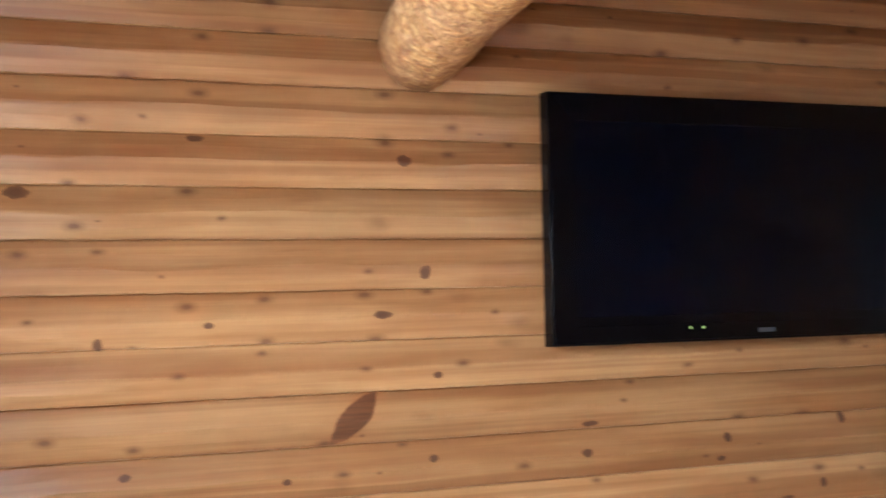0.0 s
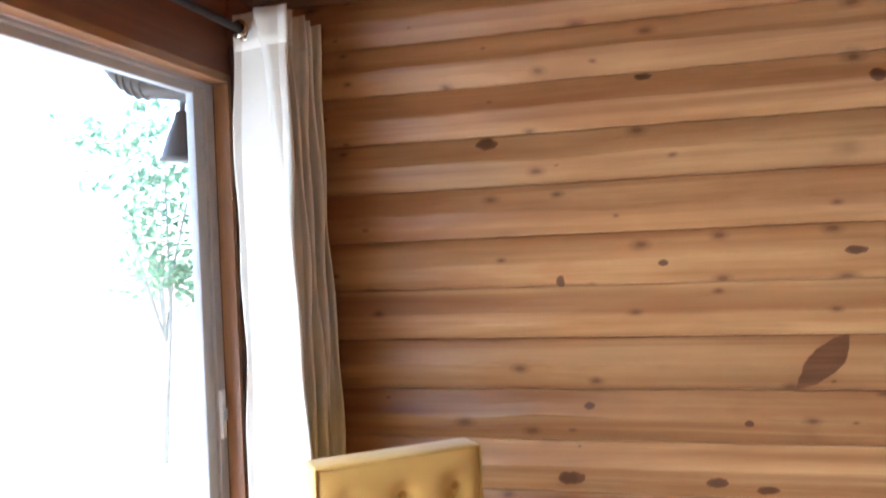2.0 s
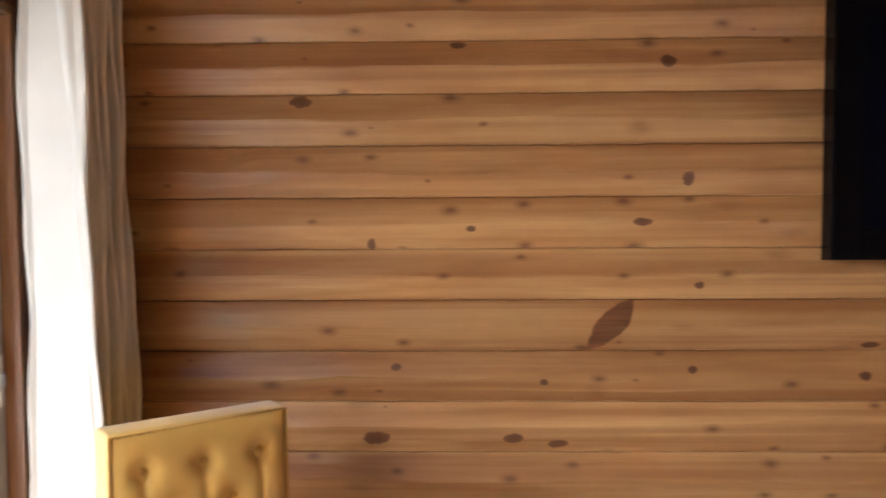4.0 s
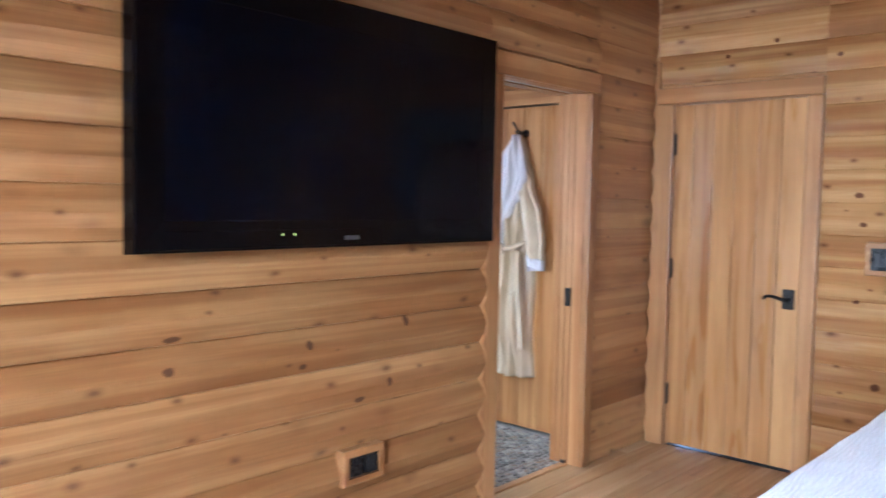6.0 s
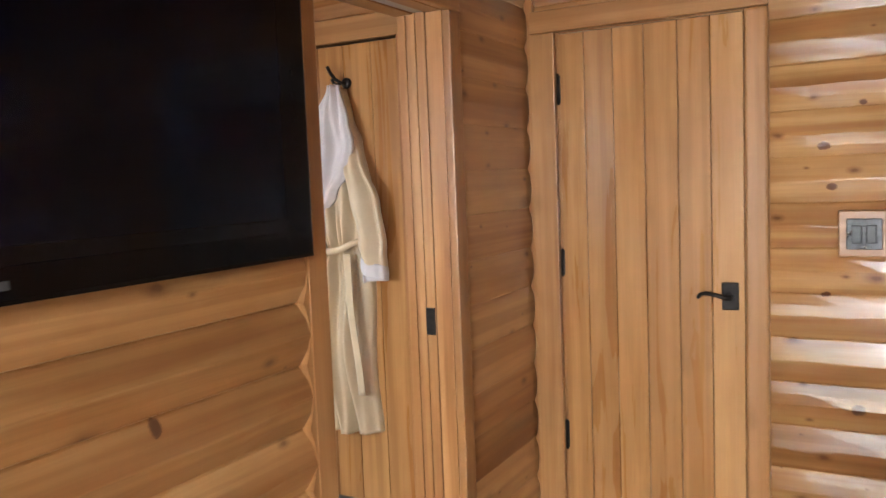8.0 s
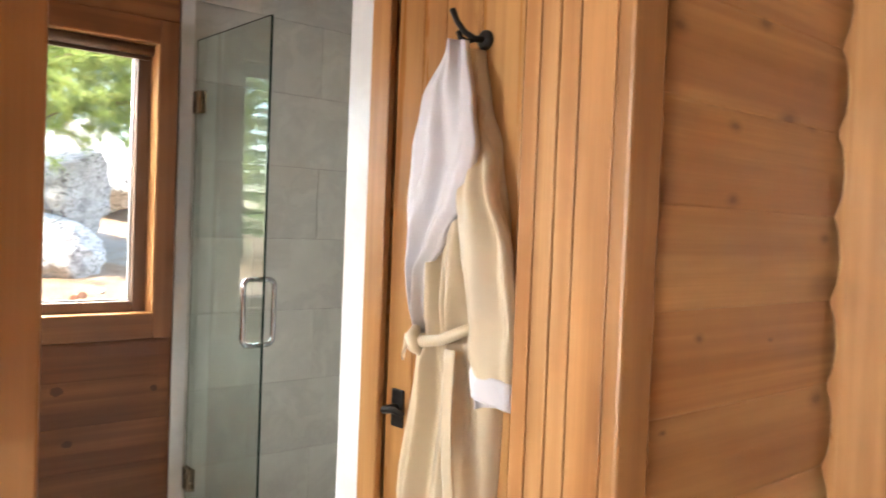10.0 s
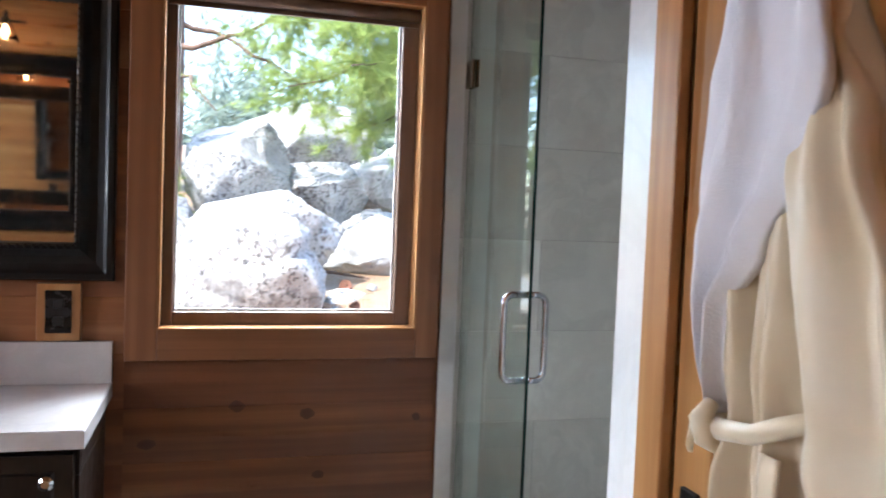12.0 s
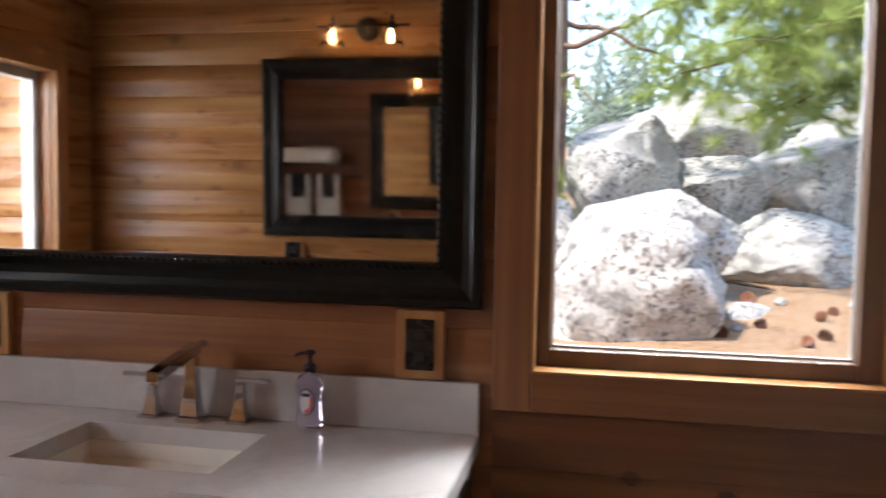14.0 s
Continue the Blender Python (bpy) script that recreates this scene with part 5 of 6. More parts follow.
# ---- vanity ----
VX0, VX1, VY0 = 3.37, 4.835, 1.90
cabinet = thing("vanity_cabinet", (4.1, 2.15, 0), "espresso-stained vanity cabinet under the white top", "cabinet")
part("body", boxes(((VX0, VY0 + 0.03, 0.09), (VX1, Y_BATH - 0.012, 0.76)), ((VX0, VY0 + 0.03, 0.76), (VX1, VY0 + 0.05, 0.835)), ((VX0, VY0 + 0.05, 0.76), (VX0 + 0.018, Y_BATH - 0.03, 0.835)), ((VX1 - 0.018, VY0 + 0.05, 0.76), (VX1, Y_BATH - 0.03, 0.835)), ((VX0, Y_BATH - 0.03, 0.76), (VX1, Y_BATH - 0.012, 0.835)), bevel=0.003), M_ESPRESSO, cabinet)
part("plinth", bx((VX0 + 0.03, VY0 + 0.08, 0.0), (VX1 - 0.03, Y_BATH - 0.02, 0.09)), M_ESPRESSO, cabinet)
for x0, x1 in ((VX0 + 0.01, VX0 + 0.39), (VX1 - 0.39, VX1 - 0.01)):
    for z0, z1 in ((0.10, 0.33), (0.34, 0.57), (0.58, 0.82)):
        dr = part("drawer", bx((x0, VY0 + 0.008, z0), (x1, VY0 + 0.029, z1), 0.004), M_ESPRESSO, cabinet)
        part("drawer_panel", ring_frame(x0, x1, z0, z1, ((0.0, 0.0), (0.0, 0.01), (0.04, 0.01), (0.05, 0.002), (0.05, 0.0)), lambda a, z, d: (a, VY0 + 0.008 - d, z)), M_ESPRESSO, dr)
        for kx in (x0 + 0.07, x1 - 0.055):
            part("knob", lathe(((0.006, 0.0), (0.006, -0.012), (0.016, -0.018), (0.018, -0.026), (0.01, -0.032)), (kx, VY0 - 0.002, z1 - 0.06), 12, axis=1), M_CHROME, dr, "faceted shiny knob")
for x0, x1 in ((VX0 + 0.40, 4.10), (4.105, VX1 - 0.40)):
    dd = part("door", bx((x0, VY0 + 0.008, 0.10), (x1, VY0 + 0.029, 0.82), 0.004), M_ESPRESSO, cabinet)
    part("door_panel", ring_frame(x0, x1, 0.10, 0.82, ((0.0, 0.0), (0.0, 0.01), (0.05, 0.01), (0.06, 0.002), (0.06, 0.0)), lambda a, z, d: (a, VY0 + 0.008 - d, z)), M_ESPRESSO, dd)
SX0, SX1, SY0, SY1 = 3.885, 4.355, 1.985, 2.275
counter = thing("countertop", (4.1, 2.14, 0.885), "white quartz vanity top with backsplash", "countertop")
slab = bmesh.new()
outer = ((3.352, 1.872), (4.853, 1.872), (4.853, Y_BATH - 0.010), (3.352, Y_BATH - 0.010))
inner = ((SX0, SY0), (SX1, SY0), (SX1, SY1), (SX0, SY1))
loops = [[slab.verts.new((x, y, z)) for x, y in loop] for loop, z in ((outer, 0.8405), (outer, 0.885), (inner, 0.885), (inner, 0.8405))]
for i in range(4):
    p, q = loops[i], loops[(i + 1) % 4]
    for k in range(4):
        slab.faces.new((p[k], p[(k + 1) % 4], q[(k + 1) % 4], q[k]))
bmesh.ops.bevel(slab, geom=[e for e in slab.edges if all(abs(v.co.z - 0.885) < 1e-6 for v in e.verts) and abs(e.verts[0].co.y - e.verts[1].co.y) + abs(e.verts[0].co.x - e.verts[1].co.x) > 0.2 and (all(abs(v.co.x - 4.853) < 1e-4 for v in e.verts) or all(abs(v.co.y - 1.872) < 1e-4 for v in e.verts))], offset=0.003, segments=2, affect="EDGES")
part("slab", slab, M_QUARTZ, counter)
part("backsplash", bx((3.352, Y_BATH - 0.032, 0.886), (4.853, Y_BATH - 0.010, 1.012), 0.002), M_QUARTZ, counter)
basin = thing("sink", (4.12, 2.13, 0.74), "rectangular white undermount sink", "sink")
bm = bmesh.new()
rings = []
for ins, z in ((-0.006, 0.8395), (0.0, 0.8395), (0.008, 0.80), (0.03, 0.79), (0.07, 0.778), (0.2, 0.772)):
    iy = min(ins, 0.13)
    rings.append([bm.verts.new(p) for p in ((SX0 + ins, SY0 + iy, z), (SX1 - ins, SY0 + iy, z), (SX1 - ins, SY1 - iy, z), (SX0 + ins, SY1 - iy, z))])
for p, q in zip(rings, rings[1:]):
    for k in range(4):
        bm.faces.new((p[k], p[(k + 1) % 4], q[(k + 1) % 4], q[k]))
bm.faces.new(rings[-1])
part("bowl", bm, M_CERAMIC, basin)
part("drain", lathe(((0.022, 0.0), (0.022, 0.004), (0.012, 0.006)), (4.12, 2.13, 0.773), 16), M_CHROME, basin, "chrome drain")


def pyramid(bm, x, y, z0, z1, w0, w1):
    rings = []
    for t in (0.0, 0.08, 0.09, 0.3, 0.6, 1.0):
        w = w0 * 1.15 if t < 0.085 else w1 + (w0 - w1) * (1 - t) ** 3
        z = z0 + (z1 - z0) * t
        rings.append([bm.verts.new((x + sx * w, y + sy * w, z)) for sx, sy in ((-1, -1), (1, -1), (1, 1), (-1, 1))])
    for p, q in zip(rings, rings[1:]):
        for k in range(4):
            bm.faces.new((p[k], p[(k + 1) % 4], q[(k + 1) % 4], q[k]))
    bm.faces.new(rings[0][::-1])
    bm.faces.new(rings[-1])
    return bm


tap = thing("faucet", (4.125, 2.345, 0.885), "square chrome widespread faucet behind the sink", "faucet")
part("spout", pyramid(bmesh.new(), 4.125, 2.345, 0.885, 1.06, 0.026, 0.013), M_CHROME, tap)
bm = bx((-0.016, -0.19, -0.013), (0.016, 0.018, 0.013), 0.002)
for vert in bm.verts:
    p = vert.co
    vert.co = Vector((4.125 + p.x - 0.12 * p.y * 0.0, 2.345 + p.y, 1.066 + p.z + 0.16 * p.y))
part("spout_arm", bm, M_CHROME, tap)
part("aerator", lathe(((0.009, 0.0), (0.009, 0.014)), (4.125, 2.168, 1.016), 12), M_CHROME, tap)
for x, sgn in ((4.005, -1), (4.25, 1)):
    hd = part("tap_base", pyramid(bmesh.new(), x, 2.36, 0.885, 0.985, 0.024, 0.010), M_CHROME, tap)
    part("tap_lever", boxes(((min(x - sgn * 0.012, x + sgn * 0.078), 2.352, 0.988), (max(x - sgn * 0.012, x + sgn * 0.078), 2.368, 0.998)), ((x - 0.009, 2.351, 0.985), (x + 0.009, 2.369, 0.989)), bevel=0.001), M_CHROME, hd)

soap = thing("soap_bottle", (4.435, 2.36, 0.885), "clear lilac hand soap pump bottle with oval label", "soap bottle")
SPX, SPY = 4.435, 2.355
body = lathe(((0.028, 0.0), (0.031, 0.006), (0.031, 0.03), (0.027, 0.06), (0.029, 0.085), (0.033, 0.105), (0.027, 0.128), (0.013, 0.136), (0.013, 0.142)), (0, 0, 0), 24)
for vert in body.verts:
    vert.co = Vector((SPX + vert.co.x * 1.1, SPY + vert.co.y * 0.62, 0.886 + vert.co.z))
part("bottle", body, M_SOAP, soap, smooth=True)

def oval(cx, cz, ra, rz, lift, half=False):
    """A thin curved oval on the front of the bottle."""
    def f(u, v):
        an, q = 2 * math.pi * u, v
        if half:
            an = -0.2 * math.pi + 0.75 * math.pi * (u - 0.5)
            q = 0.62 + 0.38 * v
        px, pz = ra * q * math.cos(an), rz * q * math.sin(an)
        return Vector((cx + px, SPY - 0.0205 - lift + 14.0 * px * px, cz + pz))
    return sheet(28, 3, f, thick=(0, 0.0008, 0))


lb = part("label", oval(SPX - 0.002, 0.954, 0.021, 0.033, 0.0), M_NAVY, soap, "oval label edged in navy", smooth=True)
part("label_paper", oval(SPX - 0.002, 0.954, 0.0185, 0.0305, 0.0009), M_LABEL, lb)
part("label_spot", oval(SPX - 0.002, 0.954, 0.0175, 0.029, 0.0018, True), M_PINK, lb)
part("label_band", sheet(8, 3, lambda u, v: Vector((SPX - 0.013 + 0.022 * u, SPY - 0.0228, 0.968 + 0.008 * v)), thick=(0, 0.0008, 0)), M_NAVY, lb)
pump = part("pump", lathe(((0.016, 0.142), (0.016, 0.158), (0.006, 0.162), (0.006, 0.182), (0.014, 0.184), (0.014, 0.192), (0.006, 0.196)), (SPX, SPY, 0.886), 16), M_DARKPUMP, soap, "dark purple pump", smooth=True)
part("nozzle", tube([(SPX, SPY, 1.074), (SPX - 0.022, SPY - 0.012, 1.073), (SPX - 0.032, SPY - 0.018, 1.066)], 0.0045, 8), M_DARKPUMP, pump, smooth=True)


def outlet_block(at, x0, x1, z0, z1, y, out, label):
    o = thing("wall_outlet", at, label, "outlet", "bathroom outlets")
    ya, yb = sorted((y, y + out * 0.022))
    part("surround", bx((x0, ya, z0), (x1, yb, z1), 0.003), M_TRIM_Z, o, "pine mounting block")
    ya, yb = sorted((y + out * 0.0225, y + out * 0.028))
    p = part("plate", bx((x0 + 0.024, ya, z0 + 0.024), (x1 - 0.024, yb, z1 - 0.02), 0.002), M_PLATE, o)
    xm, zm = (x0 + x1) / 2, (z0 + z1) / 2
    ya, yb = sorted((y + out * 0.0282, y + out * 0.031))
    for dz in (-0.026, 0.026):
        part("socket", bx((xm - 0.015, ya, zm + dz - 0.014), (xm + 0.015, yb, zm + dz + 0.014), 0.003), M_BLACK, p)
    return o


outlet_block((4.70, 2.40, 1.1), 4.644, 4.764, 1.014, 1.184, Y_BATH - 0.006, -1, "black outlet in a pine block above the backsplash")
outlet_block((3.5, 2.40, 1.1), 3.44, 3.56, 1.014, 1.184, Y_BATH - 0.006, -1, "black outlet in a pine block above the backsplash")
outlet_block((3.52, 0.2, 1.15), 3.45, 3.58, 1.06, 1.235, Y_TV_BACK + 0.006, 1, "black outlet in a pine block below a mirror")


def framed_mirror(at, x0, x1, z0, z1, y, out, tilt, label):
    """A mirror in a wide scooped black frame with a beaded inner edge."""
    m = thing("mirror", at, label, "mirror", "bathroom mirrors")

    def put(a, z, d):
        return (a, y + out * (d + (z - z0) * math.tan(tilt)), z)
    part("frame", ring_frame(x0, x1, z0, z1, ((0.0, 0.0), (0.0, 0.022), (0.006, 0.03), (0.02, 0.032), (0.03, 0.026), (0.05, 0.02), (0.072, 0.024), (0.088, 0.036), (0.094, 0.042), (0.102, 0.042), (0.108, 0.03), (0.112, 0.012), (0.112, 0.0)), put), M_FRAME, m, "wide black carved frame")
    bead = bmesh.new()
    n_a, n_z = int((x1 - x0 - 0.2) / 0.021), int((z1 - z0 - 0.2) / 0.021)
    spots = [(x0 + 0.1 + (x1 - x0 - 0.2) * (i + 0.5) / n_a, zz) for i in range(n_a) for zz in (z0 + 0.1, z1 - 0.1)]
    spots += [(xx, z0 + 0.1 + (z1 - z0 - 0.2) * (i + 0.5) / n_z) for i in range(n_z) for xx in (x0 + 0.1, x1 - 0.1)]
    for a, z in spots:
        c = Vector(put(a, z, 0.043))
        vs = [bead.verts.new(c + Vector(o)) for o in ((0.008, 0, 0), (0, 0, 0.008), (-0.008, 0, 0), (0, 0, -0.008), (0, out * 0.006, 0))]
        for k in range(4):
            bead.faces.new((vs[k], vs[(k + 1) % 4], vs[4]))
    tagged(part("beading", bead, M_FRAME, m, "row of small carved beads"), kind="stuff")
    g = bmesh.new()
    sheet(1, 1, lambda u, v: Vector(put(x0 + 0.105 + (x1 - x0 - 0.21) * u, z0 + 0.105 + (z1 - z0 - 0.21) * v, 0.012)), g, (0, -out * 0.004, 0))
    part("glass", g, M_MIRROR, m)
    return m


M_FRAME = plain("black_carved_wood", (0.007, 0.0065, 0.0065), 0.36, vary=0.3, scale=30, bump=0.2, spec=0.28)
framed_mirror((4.09, 2.4, 1.2), 3.33, 4.854, 1.193, 2.11, Y_BATH - 0.010, -1, 0.0, "wide black framed mirror above the vanity")
framed_mirror((3.92, 0.2, 1.25), 3.355, 4.485, 1.25, 2.18, Y_TV_BACK + 0.024, 1, radians(2.3), "black framed mirror tilted on the opposite wall")


def sconce(at, xs, y, out, z, label):
    s = thing("wall_sconce", at, label, "wall lamp", "bathroom sconces")
    xm = sum(xs) / len(xs)
    yb = y + out * 0.09
    part("backplate", lathe(((0.062, 0.0), (0.062, out * 0.012), (0.055, out * 0.02), (0.02, out * 0.022)), (xm, y, z), 24, axis=1), M_IRON, s, smooth=True)
    part("stem", tube([(xm, y + out * 0.02, z), (xm, yb, z)], 0.009, 10), M_IRON, s, smooth=True)
    part("bar", tube([(min(xs) - 0.09, yb, z), (max(xs) + 0.09, yb, z)], 0.007, 10), M_IRON, s, smooth=True)
    for x in xs:
        part("arm", tube([(x, yb, z), (x, yb, z + 0.035), (x, yb + out * 0.015, z + 0.05), (x, yb + out * 0.03, z + 0.035), (x, yb + out * 0.03, z + 0.01)], 0.006, 8), M_IRON, s, smooth=True)
        ys = yb + out * 0.03
        part("socket", lathe(((0.014, 0.0), (0.02, -0.006), (0.02, -0.03), (0.026, -0.034)), (x, ys, z + 0.012), 16), M_IRON, s, smooth=True)
        sh = part("shade", lathe(((0.026, -0.024), (0.034, -0.035), (0.05, -0.075), (0.066, -0.118), (0.064, -0.118), (0.048, -0.075), (0.032, -0.037), (0.024, -0.026)), (x, ys, z + 0.012), 24), M_JAR, s, "clear flared glass shade", smooth=True)
        sh.visible_shadow = False
        part("bulb", lathe(((0.005, -0.036), (0.008, -0.05), (0.010, -0.068), (0.009, -0.085), (0.002, -0.094)), (x, ys, z + 0.012), 14), M_BULB, s, "glowing filament bulb", smooth=True)
    return s


sconce((3.92, 0.2, 2.3), (3.765, 4.075), Y_TV_BACK + 0.02, 1, 2.335, "black two-light sconce with clear glass shades above a mirror")
sconce((4.09, 2.4, 2.2), (3.74, 4.09, 4.44), Y_BATH - 0.008, -1, 2.245, "black sconce with clear glass shades above the vanity mirror")

rack = thing("towel_rack", (2.95, 2.35, 1.5), "dark iron wall rack holding towels", "towel rack")
for dy in (-0.06, -0.12, -0.18, -0.23):
    part("shelf_bar", tube([(2.58, Y_BATH + dy, 1.555), (3.27, Y_BATH + dy, 1.555)], 0.006, 8), M_IRON, rack, smooth=True)
for x in (2.60, 3.25):
    part("bracket", tube([(x, Y_BATH - 0.012, 1.555), (x, Y_BATH - 0.24, 1.555), (x, Y_BATH - 0.255, 1.52), (x, Y_BATH - 0.13, 1.46), (x, Y_BATH - 0.012, 1.46)], 0.006, 8), M_IRON, rack, smooth=True)
part("hanging_bar", tube([(2.60, Y_BATH - 0.13, 1.46), (3.25, Y_BATH - 0.13, 1.46)], 0.007, 8), M_IRON, rack, smooth=True)


def towel(at, x0, x1, z0, z1, y0, y1, label, r=0.03):
    t = thing("towel", at, label, "towel", "towels on the rack")
    bm = bx((x0, y0, z0), (x1, y1, z1), r, seg=4)
    for vert in bm.verts:
        vert.co += Vector((0.5, 0.5, 0.7)) * 0.006 * noise.noise(vert.co * 14)
    part("folded_cloth", bm, M_TOWEL, t, smooth=True)
    return t


towel((2.86, 2.26, 1.57), 2.62, 3.10, 1.565, 1.685, Y_BATH - 0.24, Y_BATH - 0.04, "folded white bath towel on a rack shelf", 0.045)
for x0, x1 in ((2.66, 2.86), (2.92, 3.10)):
    t = towel(((x0 + x1) / 2, 2.29, 1.1), x0, x1, 1.10, 1.475, Y_BATH - 0.16, Y_BATH - 0.10, "white hand towel hanging with a black washcloth", 0.02)
    part("washcloth", bx((x0 + 0.05, Y_BATH - 0.172, 1.29), (x1 - 0.03, Y_BATH - 0.158, 1.48), 0.006), M_BLACKCLOTH, t, "black washcloth folded over the towel")

# ---- outdoors ----


def smooth01(t):
    t = min(max(t, 0.0), 1.0)
    return t * t * (3 - 2 * t)


def ground_z(x, y):
    up = smooth01((y - 2.5) / 2.3) * 0.78
    if y > 4.8:
        up += 0.075 * (min(y, 40) - 4.8)
    up += smooth01((y - 8) / 10) * 0.9
    z = -0.25 + up * smooth01((x + 1.0) / 3.0)
    return z + 0.05 * noise.noise(Vector((x * 0.6, y * 0.6, 0))) + 0.03 * noise.noise(Vector((x * 2, y * 2, 3)))


def ground_axis(low, high):
    out, s = [0.0], 0.3
    while out[-1] < high:
        out.append(out[-1] + s)
        s *= 1.06 if out[-1] > 9 else 1.0
    return out


near = ground_axis(0, 600)
xs = sorted({round(v, 3) for v in near} | {round(-v, 3) for v in near})
bm = bmesh.new()
rows = [[bm.verts.new((5 + x, 6 + y, ground_z(5 + x, 6 + y) - (0.4 if (2 < 5 + x < 7.2 or 0.2 < 5 + x < 6.5) and -5.5 < 6 + y < 2.6 else 0.0))) for x in xs] for y in xs]
for r0, r1 in zip(rows, rows[1:]):
    for i in range(len(xs) - 1):
        bm.faces.new((r0[i], r0[i + 1], r1[i + 1], r1[i]))
structure("ground", bm, M_DUFF, "ground of brown pine needles and pale grit", True)


def boulder(at, size, seed, label, flat_top=0.0):
    bm = bmesh.new()
    bmesh.ops.create_icosphere(bm, subdivisions=5 if size[2] > 0.1 else 3, radius=1.0)
    off = Vector((seed * 3.1, seed * 7.7, seed * 1.9))
    pick = random.Random(int(seed * 10))
    cuts = [(Vector((pick.gauss(0, 1), pick.gauss(0, 1), pick.gauss(0.15, 0.8))).normalized(), pick.uniform(0.66, 0.86)) for _ in range(15)]
    for vert in bm.verts:
        n = vert.co.normalized()
        r = 1.06 + 0.24 * noise.noise(n * 1.1 + off) + 0.10 * noise.noise(n * 2.6 + off)
        r -= 0.09 * max(0.0, 1 - 9 * abs(noise.noise(n * 1.7 + off * 1.3)))
        p = n * r
        for c, reach in cuts:
            over = p.dot(c) - reach
            if over > 0:
                p -= c * over * 0.96
        p += n * (0.045 * noise.noise(p * 5 + off) + 0.022 * noise.noise(p * 13 + off) + 0.01 * noise.noise(p * 30 + off))
        vert.co = Vector((p.x * size[0], p.y * size[1], p.z * size[2]))
    ob = link("boulder", bm, M_ROCK, None, True)
    ob.location = at
    ob.rotation_euler = (0, 0, seed * 1.3)
    return tagged(ob, label, "boulder", "boulders")


ROCKS = (
    (5.27, 6.2, 0.70, 0.80, 0.66, 0.74), (5.48, 7.45, 1.16, 0.84, 0.62, 0.50), (5.40, 8.75, 1.74, 0.70, 0.66, 0.68), (6.27, 9.1, 1.55, 0.54, 0.55, 0.52),
    (6.34, 11.6, 2.25, 1.25, 1.0, 0.68), (7.33, 10.1, 1.68, 1.02, 0.8, 0.60), (6.85, 8.3, 1.02, 0.78, 0.62, 0.42), (6.20, 6.65, 0.64, 0.29, 0.2, 0.14),
    (4.55, 8.0, 1.05, 0.55, 0.5, 0.55), (4.30, 6.6, 0.6, 0.5, 0.45, 0.3), (6.62, 6.1, 0.53, 0.16, 0.14, 0.07), (5.75, 5.75, 0.50, 0.14, 0.12, 0.07),
    (8.6, 12.5, 2.0, 1.3, 1.0, 0.8), (3.6, 11.5, 1.6, 0.9, 0.8, 0.7), (4.95, 5.75, 0.5, 0.3, 0.25, 0.16),
)
for k, (x, y, z, a, b, c) in enumerate(ROCKS):
    boulder((x, y, z), (a, b, c), k + 1.0, "pale granite boulder with dark lichen patches" if c > 0.2 else "small pale rock half buried in pine needles")


def tuft_mesh(bm, at, way, n, length, rnd):
    """A brush of needles round a twig end."""
    w = Vector(way).normalized()
    for _ in range(n):
        d = (w * rnd.uniform(0.1, 0.9) + Vector((rnd.gauss(0, 1), rnd.gauss(0, 1), rnd.gauss(0, 1) + 0.2)) * 0.5).normalized()
        o = d.orthogonal().normalized() * 0.0022 * rnd.uniform(0.8, 1.5)
        base = Vector(at) - w * rnd.uniform(0, 0.10)
        tip = base + d * length * rnd.uniform(0.7, 1.1)
        vs = [bm.verts.new(p) for p in (base - o, base + o, tip)]
        bm.faces.new(vs)


